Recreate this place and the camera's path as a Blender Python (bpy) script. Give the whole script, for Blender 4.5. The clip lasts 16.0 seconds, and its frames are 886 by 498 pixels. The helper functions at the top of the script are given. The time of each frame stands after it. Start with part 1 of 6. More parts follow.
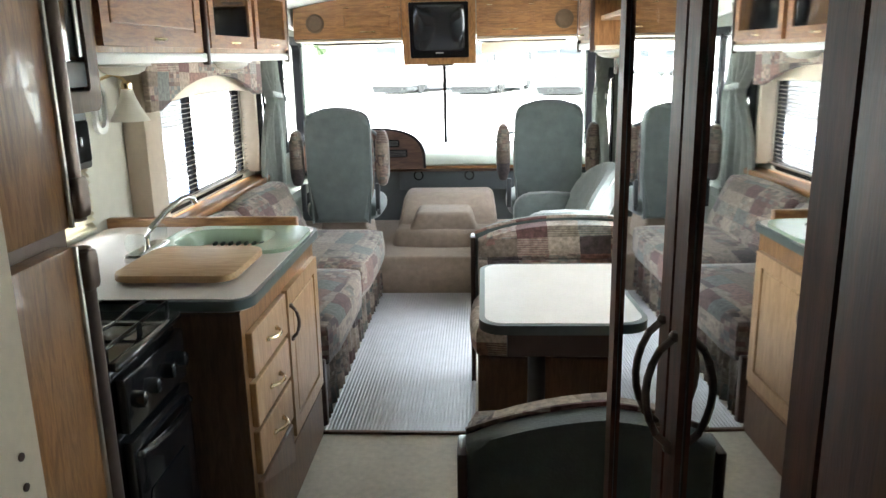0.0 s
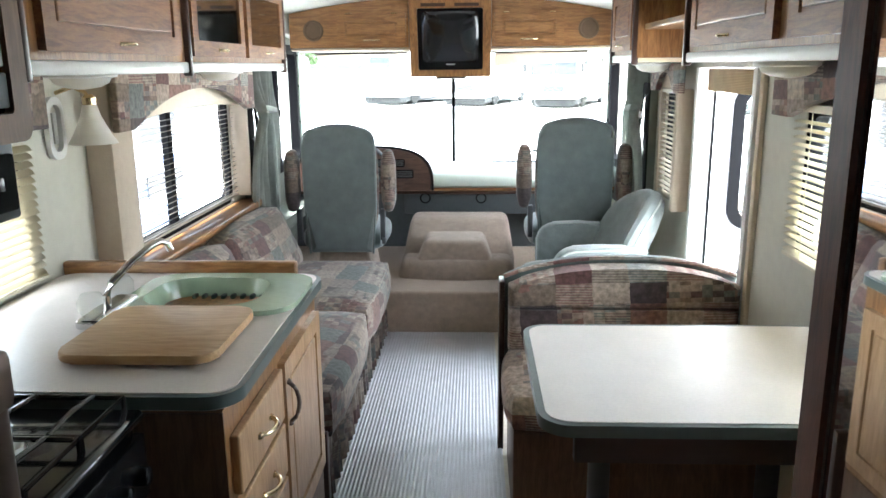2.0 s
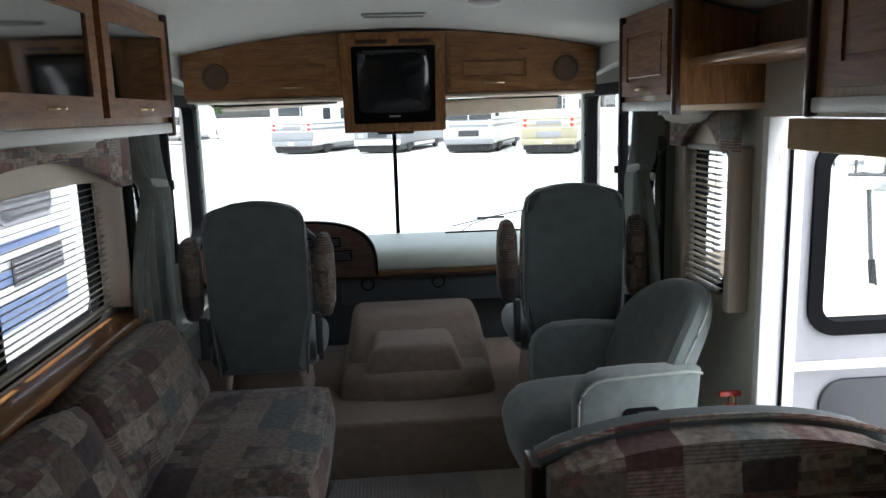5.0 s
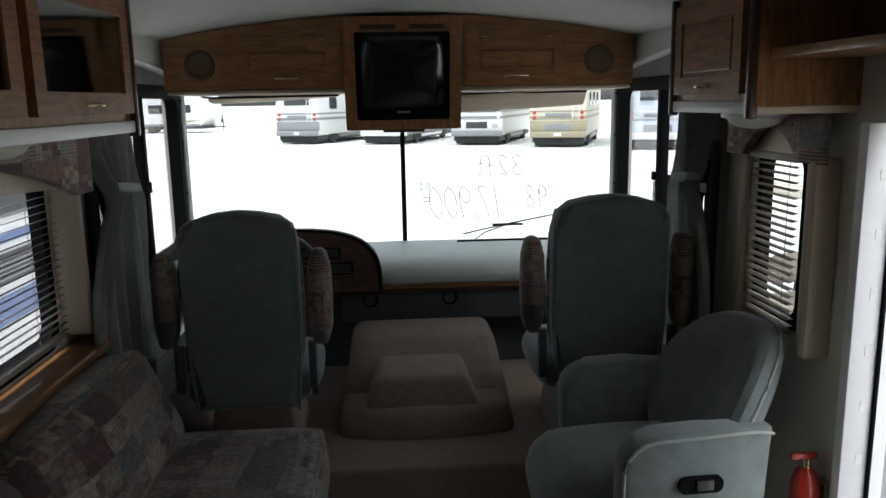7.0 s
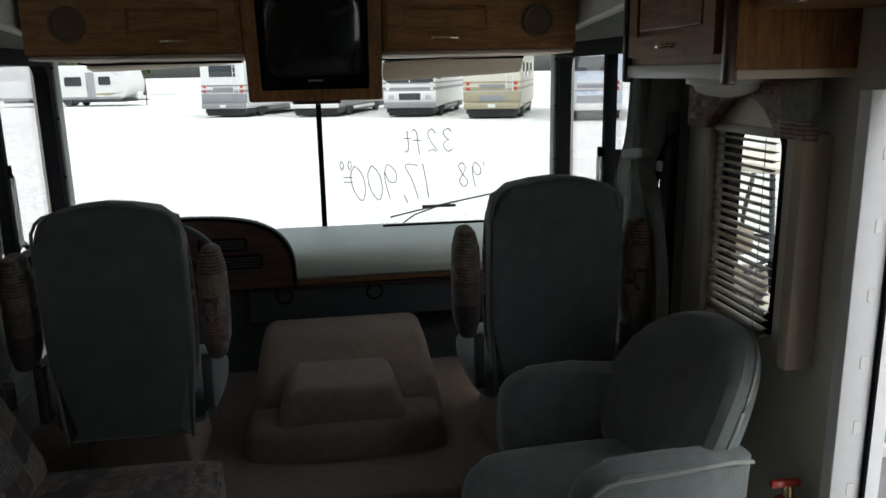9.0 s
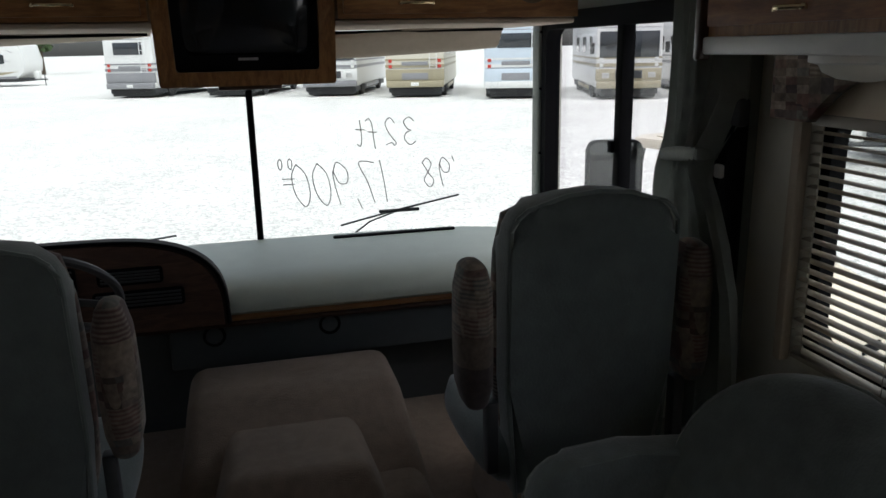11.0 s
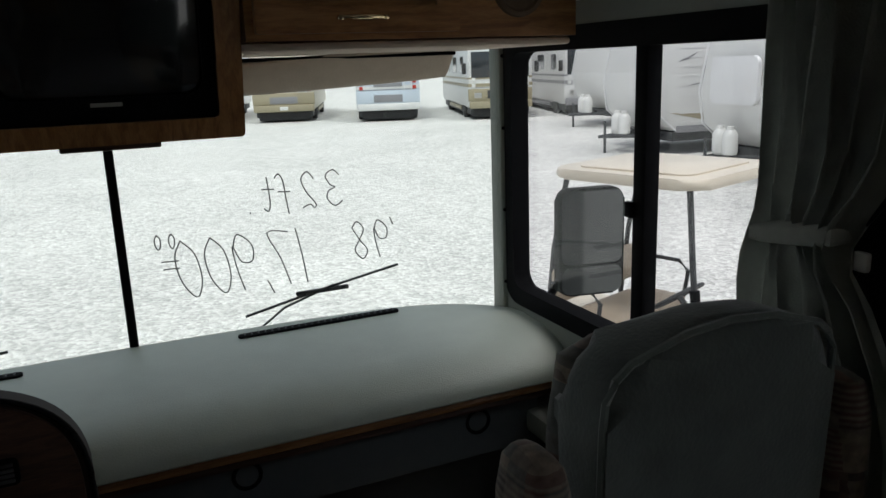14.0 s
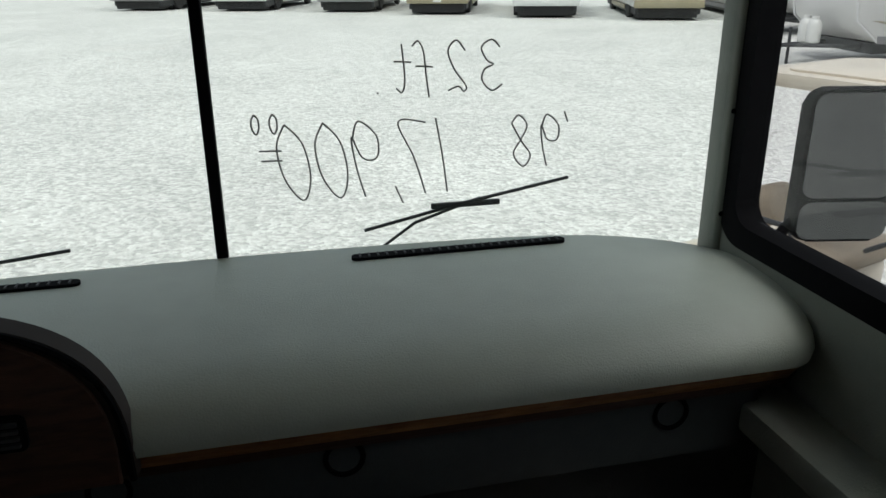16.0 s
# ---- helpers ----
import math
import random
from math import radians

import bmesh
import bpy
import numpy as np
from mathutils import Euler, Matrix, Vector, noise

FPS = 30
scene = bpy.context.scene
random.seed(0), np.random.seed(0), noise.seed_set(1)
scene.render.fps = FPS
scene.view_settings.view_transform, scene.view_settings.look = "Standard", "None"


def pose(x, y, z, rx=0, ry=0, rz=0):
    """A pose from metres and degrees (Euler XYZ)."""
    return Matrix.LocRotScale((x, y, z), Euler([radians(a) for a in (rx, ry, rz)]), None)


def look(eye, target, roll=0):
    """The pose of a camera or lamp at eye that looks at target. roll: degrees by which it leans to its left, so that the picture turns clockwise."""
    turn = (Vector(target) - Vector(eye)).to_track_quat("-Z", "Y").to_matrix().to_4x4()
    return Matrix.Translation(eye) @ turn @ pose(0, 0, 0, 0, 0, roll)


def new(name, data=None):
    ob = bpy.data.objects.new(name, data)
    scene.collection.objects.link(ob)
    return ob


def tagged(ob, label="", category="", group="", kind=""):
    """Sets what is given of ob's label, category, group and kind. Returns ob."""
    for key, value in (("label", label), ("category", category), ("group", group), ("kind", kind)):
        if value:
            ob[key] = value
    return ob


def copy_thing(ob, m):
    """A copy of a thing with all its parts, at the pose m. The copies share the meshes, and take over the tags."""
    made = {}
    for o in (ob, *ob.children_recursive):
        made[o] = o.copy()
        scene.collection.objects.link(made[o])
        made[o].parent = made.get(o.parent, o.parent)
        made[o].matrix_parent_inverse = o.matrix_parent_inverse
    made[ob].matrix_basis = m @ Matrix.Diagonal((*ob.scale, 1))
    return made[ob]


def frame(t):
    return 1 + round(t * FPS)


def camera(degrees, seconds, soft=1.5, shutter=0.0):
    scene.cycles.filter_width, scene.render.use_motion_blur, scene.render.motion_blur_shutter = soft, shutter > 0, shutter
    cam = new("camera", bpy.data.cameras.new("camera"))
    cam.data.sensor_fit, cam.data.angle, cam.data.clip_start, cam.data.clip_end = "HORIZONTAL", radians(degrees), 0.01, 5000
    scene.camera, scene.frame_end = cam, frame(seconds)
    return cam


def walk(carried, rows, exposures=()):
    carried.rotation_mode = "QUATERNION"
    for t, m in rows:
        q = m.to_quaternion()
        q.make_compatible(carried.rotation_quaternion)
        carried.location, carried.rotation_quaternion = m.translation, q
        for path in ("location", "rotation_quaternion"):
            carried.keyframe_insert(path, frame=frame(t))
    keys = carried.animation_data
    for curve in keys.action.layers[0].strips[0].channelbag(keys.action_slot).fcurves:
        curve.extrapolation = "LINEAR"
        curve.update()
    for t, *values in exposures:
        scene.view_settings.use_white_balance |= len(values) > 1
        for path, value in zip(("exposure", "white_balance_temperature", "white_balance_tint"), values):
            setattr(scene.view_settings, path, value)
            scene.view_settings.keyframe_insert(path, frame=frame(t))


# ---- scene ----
cam = camera(60, 16.0)
PATH = [
    (0, (0.325, -0.591, 1.538), (0.217, 1.345, 1.049), -1.1),
    (0.5, (0.361, -0.438, 1.548), (0.106, 1.488, 1.071), -1.9),
    (1, (0.298, -0.292, 1.545), (0.050, 1.636, 1.077), -1.5),
    (1.5, (0.197, -0.174, 1.557), (0.051, 1.764, 1.085), -0.6),
    (2, (0.163, -0.040, 1.544), (0.081, 1.903, 1.081), -0.5),
    (2.5, (0.138, 0.167, 1.535), (0.074, 2.117, 1.097), -0.5),
    (3, (0.136, 0.467, 1.559), (0.050, 2.421, 1.143), -0.9),
    (3.5, (0.099, 0.682, 1.543), (0.056, 2.648, 1.177), -1.0),
    (4, (-0.028, 0.848, 1.555), (0.062, 2.815, 1.210), -0.9),
    (4.2, (-0.057, 0.903, 1.557), (0.077, 2.869, 1.218), -1.2),
    (6.5, (-0.065, 1.537, 1.629), (0.065, 3.493, 1.232), -2.2),
    (7, (-0.062, 1.620, 1.605), (0.064, 3.580, 1.226), -1.0),
    (7.5, (-0.011, 1.689, 1.609), (0.081, 3.649, 1.224), -0.9),
    (8, (0.084, 1.774, 1.608), (0.142, 3.732, 1.203), -1.5),
    (8.5, (0.145, 1.899, 1.610), (0.249, 3.847, 1.169), -2.1),
    (9, (0.028, 2.053, 1.585), (0.315, 3.980, 1.133), -1.1),
    (11.5, (-0.039, 2.981, 1.580), (0.447, 4.849, 1.065), -1.3),
    (12, (0.073, 3.186, 1.577), (0.564, 5.049, 1.0645), -1.8),
    (12.5, (0.086, 3.295, 1.593), (0.595, 5.161, 1.085), -2.6),
    (13, (0.133, 3.440, 1.591), (0.675, 5.298, 1.084), -2.8),
    (13.5, (0.067, 3.532, 1.593), (0.736, 5.350, 1.096), -2.9),
    (14, (-0.034, 3.589, 1.613), (0.759, 5.364, 1.144), -2.1),
    (14.5, (-0.039, 3.730, 1.586), (0.745, 5.506, 1.105), -0.2),
    (15, (-0.001, 3.906, 1.546), (0.673, 5.703, 0.985), 1.1),
    (15.5, (0.083, 4.100, 1.464), (0.639, 5.922, 0.854), 0.5),
    (16, (0.119, 4.210, 1.465), (0.547, 6.034, 0.765), -0.4),
]
walk(cam, [(t, look(eye, target, roll)) for t, eye, target, roll in PATH],
     [(0.0, 4.55, 6200, 5), (2.0, 4.45, 5950, 6), (3.0, 3.6, 5900, 7), (4.0, 2.65, 5900, 9), (6.5, 1.4, 6050, 9), (9.0, 0.85, 6250, 8), (11.5, 0.68, 6250, 11), (13.0, 0.48, 6300, 9), (14.5, 0.3, 6300, 7), (16.0, 0.25, 6350, 5)])

# ---- light ----
world = bpy.data.worlds.new("sky")
scene.world = world
world.use_nodes = True
wn = world.node_tree
sky = wn.nodes.new("ShaderNodeTexSky")
sky.sky_type, sky.sun_disc = "NISHITA", False
sky.sun_elevation, sky.sun_rotation = radians(66), radians(124)
sky.air_density, sky.dust_density, sky.ozone_density = 1.0, 4.0, 0.6
soft_sky = wn.nodes.new("ShaderNodeHueSaturation")
soft_sky.inputs["Saturation"].default_value = 0.35
wn.links.new(sky.outputs[0], soft_sky.inputs["Color"])
wn.links.new(soft_sky.outputs[0], wn.nodes["Background"].inputs[0])
wn.nodes["Background"].inputs[1].default_value = 0.15
sun_data = bpy.data.lights.new("sun", "SUN")
sun_data.energy, sun_data.angle, sun_data.color = 1.5, radians(14), (1.0, 0.97, 0.92)
sun = new("sun", sun_data)
sun.matrix_world = look((-9.5, -6.5, 26), (0, 0, 0))


# ---- materials ----
def material(name, colour, rough=0.5, metal=0.0, vary=0.12, scale=8.0, bump=0.0, bump_scale=60.0, stretch=(1, 1, 1), sheen=0.0, coat=0.0):
    m = bpy.data.materials.new(name)
    m.use_nodes = True
    t = m.node_tree
    b = t.nodes["Principled BSDF"]
    b.inputs["Roughness"].default_value, b.inputs["Metallic"].default_value = rough, metal
    b.inputs["Sheen Weight"].default_value, b.inputs["Coat Weight"].default_value = sheen, coat
    co = t.nodes.new("ShaderNodeTexCoord")
    mp = t.nodes.new("ShaderNodeMapping")
    mp.inputs["Scale"].default_value = stretch
    t.links.new(co.outputs["Object"], mp.inputs[0])
    n1, n2 = t.nodes.new("ShaderNodeTexNoise"), t.nodes.new("ShaderNodeTexNoise")
    n1.inputs["Scale"].default_value, n2.inputs["Scale"].default_value = scale * 0.35, scale * 4
    n1.inputs["Detail"].default_value = n2.inputs["Detail"].default_value = 5
    mix = t.nodes.new("ShaderNodeMath")
    mix.operation = "ADD"
    for n in (n1, n2):
        t.links.new(mp.outputs[0], n.inputs["Vector"])
    t.links.new(n1.outputs[0], mix.inputs[0])
    t.links.new(n2.outputs[0], mix.inputs[1])
    ramp = t.nodes.new("ShaderNodeMapRange")
    ramp.inputs["From Min"].default_value, ramp.inputs["From Max"].default_value = 0.6, 1.4
    ramp.inputs["To Min"].default_value, ramp.inputs["To Max"].default_value = 1 - vary, 1 + vary
    t.links.new(mix.outputs[0], ramp.inputs["Value"])
    tint = t.nodes.new("ShaderNodeMix")
    tint.data_type, tint.blend_type = "RGBA", "MULTIPLY"
    tint.inputs["Factor"].default_value = 1
    tint.inputs["A"].default_value = (*colour, 1)
    t.links.new(ramp.outputs[0], tint.inputs["B"])
    t.links.new(tint.outputs["Result"], b.inputs["Base Color"])
    if bump:
        nb = t.nodes.new("ShaderNodeTexNoise")
        nb.inputs["Scale"].default_value, nb.inputs["Detail"].default_value = bump_scale, 4
        t.links.new(mp.outputs[0], nb.inputs["Vector"])
        bp = t.nodes.new("ShaderNodeBump")
        bp.inputs["Strength"].default_value, bp.inputs["Distance"].default_value = bump, 0.006
        t.links.new(nb.outputs[0], bp.inputs["Height"])
        t.links.new(bp.outputs[0], b.inputs["Normal"])
    return m


def wood(name, dark, light, along, rough=0.38, scale=14.0, coat=0.25):
    """Grained wood; along is the axis (0, 1, 2) of the grain."""
    m = material(name, light, rough, coat=coat)
    t = m.node_tree
    co = t.nodes.new("ShaderNodeTexCoord")
    mp = t.nodes.new("ShaderNodeMapping")
    mp.inputs["Scale"].default_value = [1.2 if k == along else 9.0 for k in range(3)]
    t.links.new(co.outputs["Object"], mp.inputs[0])
    n = t.nodes.new("ShaderNodeTexNoise")
    n.inputs["Scale"].default_value, n.inputs["Detail"].default_value, n.inputs["Distortion"].default_value = scale * 0.4, 8, 1.2
    t.links.new(mp.outputs[0], n.inputs["Vector"])
    fine = t.nodes.new("ShaderNodeTexNoise")
    fine.inputs["Scale"].default_value, fine.inputs["Detail"].default_value = scale * 3, 3
    t.links.new(mp.outputs[0], fine.inputs["Vector"])
    mean = t.nodes.new("ShaderNodeMath")
    mean.operation = "MULTIPLY_ADD"
    mean.inputs[1].default_value = 0.35
    t.links.new(fine.outputs[0], mean.inputs[0])
    t.links.new(n.outputs[0], mean.inputs[2])
    r = t.nodes.new("ShaderNodeValToRGB")
    r.color_ramp.elements[0].position, r.color_ramp.elements[1].position = 0.5, 0.85
    r.color_ramp.elements[0].color, r.color_ramp.elements[1].color = (*dark, 1), (*light, 1)
    t.links.new(mean.outputs[0], r.inputs[0])
    b = t.nodes["Principled BSDF"]
    t.links.new(r.outputs[0], b.inputs["Base Color"])
    bp = t.nodes.new("ShaderNodeBump")
    bp.inputs["Strength"].default_value, bp.inputs["Distance"].default_value = 0.12, 0.002
    t.links.new(fine.outputs[0], bp.inputs["Height"])
    t.links.new(bp.outputs[0], b.inputs["Normal"])
    return m


def patchwork(name, scale=12.0, gain=0.82):
    """Woven upholstery printed with a patchwork of muted squares."""
    m = material(name, (0.3, 0.25, 0.22), 0.9, sheen=0.15)
    t = m.node_tree
    b = t.nodes["Principled BSDF"]
    co = t.nodes.new("ShaderNodeTexCoord")
    palette = [(0.115, 0.055, 0.05), (0.3, 0.235, 0.185), (0.17, 0.13, 0.1), (0.135, 0.145, 0.135), (0.37, 0.3, 0.24), (0.2, 0.11, 0.09), (0.25, 0.2, 0.17), (0.07, 0.05, 0.05)]

    def cells(size, offset):
        mp = t.nodes.new("ShaderNodeMapping")
        mp.inputs["Scale"].default_value = (size * 0.9, size * 0.75, size * 1.5)
        mp.inputs["Location"].default_value = (offset, offset * 0.7, offset * 0.3)
        mp.inputs["Rotation"].default_value = (0.06, 0.05, 0.08)
        t.links.new(co.outputs["Object"], mp.inputs[0])
        wob = t.nodes.new("ShaderNodeTexNoise")
        wob.inputs["Scale"].default_value = 1.7
        t.links.new(mp.outputs[0], wob.inputs["Vector"])
        bend = t.nodes.new("ShaderNodeVectorMath")
        bend.operation = "MULTIPLY_ADD"
        bend.inputs[1].default_value = (0.16, 0.16, 0.16)
        t.links.new(wob.outputs["Color"], bend.inputs[0])
        t.links.new(mp.outputs[0], bend.inputs[2])
        fl = t.nodes.new("ShaderNodeVectorMath")
        fl.operation = "FLOOR"
        t.links.new(bend.outputs[0], fl.inputs[0])
        v = t.nodes.new("ShaderNodeTexWhiteNoise")
        t.links.new(fl.outputs[0], v.inputs["Vector"])
        return v

    big, small = cells(scale, 0.3), cells(scale * 3.4, 5.2)
    ramps = []
    for v, shift in ((big, 0), (small, 3)):
        sep = t.nodes.new("ShaderNodeSeparateColor")
        t.links.new(v.outputs["Color"], sep.inputs[0])
        r = t.nodes.new("ShaderNodeValToRGB")
        r.color_ramp.interpolation = "CONSTANT"
        while len(r.color_ramp.elements) < len(palette):
            r.color_ramp.elements.new(0.5)
        for k, e in enumerate(r.color_ramp.elements):
            e.position = k / len(palette)
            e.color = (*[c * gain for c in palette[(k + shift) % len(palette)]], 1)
        t.links.new(sep.outputs[0], r.inputs[0])
        ramps.append((r, sep))
    pick = t.nodes.new("ShaderNodeMath")
    pick.operation, pick.inputs[1].default_value = "GREATER_THAN", 0.62
    t.links.new(ramps[0][1].outputs[1], pick.inputs[0])
    amount = t.nodes.new("ShaderNodeMath")
    amount.operation, amount.inputs[1].default_value = "MULTIPLY", 0.7
    t.links.new(pick.outputs[0], amount.inputs[0])
    mix = t.nodes.new("ShaderNodeMix")
    mix.data_type = "RGBA"
    t.links.new(amount.outputs[0], mix.inputs["Factor"])
    t.links.new(ramps[0][0].outputs[0], mix.inputs["A"])
    t.links.new(ramps[1][0].outputs[0], mix.inputs["B"])
    # thin woven bands inside some of the patches
    band = t.nodes.new("ShaderNodeTexWave")
    band.wave_type, band.bands_direction = "BANDS", "Z"
    band.inputs["Scale"].default_value, band.inputs["Distortion"].default_value = 30.0, 1.5
    t.links.new(co.outputs["Object"], band.inputs["Vector"])
    chosen = t.nodes.new("ShaderNodeMath")
    chosen.operation, chosen.inputs[1].default_value = "GREATER_THAN", 0.7
    t.links.new(ramps[0][1].outputs[2], chosen.inputs[0])
    bands_amount = t.nodes.new("ShaderNodeMath")
    bands_amount.operation = "MULTIPLY"
    t.links.new(band.outputs["Fac"], bands_amount.inputs[0])
    t.links.new(chosen.outputs[0], bands_amount.inputs[1])
    half_amount = t.nodes.new("ShaderNodeMath")
    half_amount.operation, half_amount.inputs[1].default_value = "MULTIPLY", 0.6
    t.links.new(bands_amount.outputs[0], half_amount.inputs[0])
    woven = t.nodes.new("ShaderNodeMix")
    woven.data_type = "RGBA"
    woven.inputs["B"].default_value = (0.38 * gain, 0.33 * gain, 0.27 * gain, 1)
    t.links.new(half_amount.outputs[0], woven.inputs["Factor"])
    t.links.new(mix.outputs["Result"], woven.inputs["A"])
    mix = woven
    ng = t.nodes.new("ShaderNodeTexNoise")
    ng.inputs["Scale"].default_value, ng.inputs["Detail"].default_value = 55, 6
    t.links.new(co.outputs["Object"], ng.inputs["Vector"])
    mr = t.nodes.new("ShaderNodeMapRange")
    mr.inputs["From Min"].default_value, mr.inputs["From Max"].default_value = 0.3, 0.7
    mr.inputs["To Min"].default_value, mr.inputs["To Max"].default_value = 0.6, 1.35
    t.links.new(ng.outputs[0], mr.inputs["Value"])
    mul = t.nodes.new("ShaderNodeMix")
    mul.data_type, mul.blend_type = "RGBA", "MULTIPLY"
    mul.inputs["Factor"].default_value = 1
    t.links.new(mix.outputs["Result"], mul.inputs["A"])
    t.links.new(mr.outputs[0], mul.inputs["B"])
    t.links.new(mul.outputs["Result"], b.inputs["Base Color"])
    bp = t.nodes.new("ShaderNodeBump")
    bp.inputs["Strength"].default_value, bp.inputs["Distance"].default_value = 0.35, 0.003
    t.links.new(ng.outputs[0], bp.inputs["Height"])
    t.links.new(bp.outputs[0], b.inputs["Normal"])
    return m


def ribbed(name, colour, rough, axis, pitch, depth=0.5, coat=0.0):
    """Glossy vinyl with fine raised ribs across one axis."""
    m = material(name, colour, rough, vary=0.2, scale=3, coat=coat)
    t = m.node_tree
    co = t.nodes.new("ShaderNodeTexCoord")
    w = t.nodes.new("ShaderNodeTexWave")
    w.bands_direction = axis
    w.inputs["Scale"].default_value = 0.314 / pitch
    t.links.new(co.outputs["Object"], w.inputs["Vector"])
    w2 = t.nodes.new("ShaderNodeTexNoise")
    w2.inputs["Scale"].default_value = 2.5
    t.links.new(co.outputs["Object"], w2.inputs["Vector"])
    add = t.nodes.new("ShaderNodeMath")
    add.operation, add.inputs[1].default_value = "MULTIPLY_ADD", 4.0
    t.links.new(w2.outputs[0], add.inputs[0])
    t.links.new(w.outputs["Fac"], add.inputs[2])
    bp = t.nodes.new("ShaderNodeBump")
    bp.inputs["Strength"].default_value, bp.inputs["Distance"].default_value = depth, 0.003
    t.links.new(add.outputs[0], bp.inputs["Height"])
    t.links.new(bp.outputs[0], t.nodes["Principled BSDF"].inputs["Normal"])
    t.nodes["Principled BSDF"].inputs["Coat Roughness"].default_value = 0.36
    t.nodes["Principled BSDF"].inputs["Coat IOR"].default_value = 1.9
    return m


def glass(name, tint=(1, 1, 1), rough=0.0):
    m = bpy.data.materials.new(name)
    m.use_nodes = True
    t = m.node_tree
    clear, gloss, mix = t.nodes.new("ShaderNodeBsdfTransparent"), t.nodes.new("ShaderNodeBsdfGlossy"), t.nodes.new("ShaderNodeMixShader")
    clear.inputs[0].default_value, gloss.inputs["Roughness"].default_value = (*tint, 1), rough
    fr = t.nodes.new("ShaderNodeLayerWeight")
    power = t.nodes.new("ShaderNodeMath")
    power.operation, power.inputs[1].default_value = "POWER", 4.0
    scaled = t.nodes.new("ShaderNodeMath")
    scaled.operation, scaled.inputs[1].default_value, scaled.inputs[2].default_value = "MULTIPLY_ADD", 0.45, 0.025
    t.links.new(fr.outputs["Facing"], power.inputs[0])
    t.links.new(power.outputs[0], scaled.inputs[0])
    t.links.new(scaled.outputs[0], mix.inputs[0])
    t.links.new(clear.outputs[0], mix.inputs[1])
    t.links.new(gloss.outputs[0], mix.inputs[2])
    t.links.new(mix.outputs[0], t.nodes["Material Output"].inputs[0])
    return m


def gravel(name):
    m = material(name, (0.6, 0.6, 0.575), 0.9, vary=0.14, scale=1.2)
    t = m.node_tree
    b = t.nodes["Principled BSDF"]
    co = t.nodes.new("ShaderNodeTexCoord")
    v = t.nodes.new("ShaderNodeTexVoronoi")
    v.inputs["Scale"].default_value = 22
    t.links.new(co.outputs["Object"], v.inputs["Vector"])
    sep = t.nodes.new("ShaderNodeSeparateColor")
    t.links.new(v.outputs["Color"], sep.inputs[0])
    mr = t.nodes.new("ShaderNodeMapRange")
    mr.inputs["To Min"].default_value, mr.inputs["To Max"].default_value = 0.72, 1.2
    t.links.new(sep.outputs[0], mr.inputs["Value"])
    old = b.inputs["Base Color"].links[0].from_socket
    mul = t.nodes.new("ShaderNodeMix")
    mul.data_type, mul.blend_type = "RGBA", "MULTIPLY"
    mul.inputs["Factor"].default_value = 1
    t.links.new(old, mul.inputs["A"])
    t.links.new(mr.outputs[0], mul.inputs["B"])
    t.links.new(mul.outputs["Result"], b.inputs["Base Color"])
    bp = t.nodes.new("ShaderNodeBump")
    bp.inputs["Strength"].default_value, bp.inputs["Distance"].default_value = 0.8, 0.02
    t.links.new(v.outputs["Distance"], bp.inputs["Height"])
    t.links.new(bp.outputs[0], b.inputs["Normal"])
    return m


OAK_D, OAK_L = (0.185, 0.08, 0.026), (0.36, 0.18, 0.066)
M_OAK_Z = wood("oak_upright", OAK_D, OAK_L, 2)
M_OAK_Y = wood("oak_lengthwise", OAK_D, OAK_L, 1)
M_OAK_DOOR = wood("glossy_oak_door", (0.14, 0.05, 0.014), (0.29, 0.125, 0.04), 1, rough=0.45, coat=0.1)
M_OAK_X = wood("oak_crosswise", OAK_D, OAK_L, 0)
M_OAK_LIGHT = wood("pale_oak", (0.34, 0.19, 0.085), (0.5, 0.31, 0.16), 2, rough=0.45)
M_BOARD = wood("maple_board", (0.4, 0.24, 0.11), (0.55, 0.36, 0.19), 0, rough=0.45, coat=0.0)
M_CHERRY = wood("dark_cherry", (0.06, 0.02, 0.012), (0.14, 0.046, 0.027), 2, rough=0.55, coat=0.0)
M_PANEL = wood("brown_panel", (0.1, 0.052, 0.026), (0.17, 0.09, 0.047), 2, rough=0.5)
M_EDGE = material("dark_trim", (0.05, 0.022, 0.014), 0.35, coat=0.4)
M_WALL = material("cream_wall", (0.62, 0.6, 0.52), 0.7, vary=0.07, scale=5, bump=0.15, bump_scale=120)
M_CEIL = material("ceiling_vinyl", (0.72, 0.72, 0.68), 0.7, vary=0.04, bump=0.2, bump_scale=200)
M_CREAM = material("cream_paint", (0.66, 0.56, 0.42), 0.5, vary=0.08)
M_BEIGE = material("beige_padded", (0.5, 0.42, 0.33), 0.8, vary=0.08, bump=0.2, bump_scale=150)
M_GREYGREEN = material("grey_green_vinyl", (0.21, 0.23, 0.2), 0.5, vary=0.06, bump=0.25, bump_scale=220)
M_DASH = material("dash_vinyl", (0.481, 0.533, 0.468), 0.42, vary=0.07, scale=3, bump=0.25, bump_scale=260)
M_DASHLOW = material("blue_grey_panel", (0.065, 0.077, 0.082), 0.6, vary=0.12, bump=0.2, bump_scale=200)
M_VELOUR = material("teal_grey_velour", (0.1, 0.119, 0.115), 0.95, vary=0.28, scale=4, bump=0.25, bump_scale=140, sheen=0.35)
M_VELOURL = material("worn_grey_velour", (0.14, 0.165, 0.158), 0.95, vary=0.3, scale=5, bump=0.25, bump_scale=140, sheen=0.4)
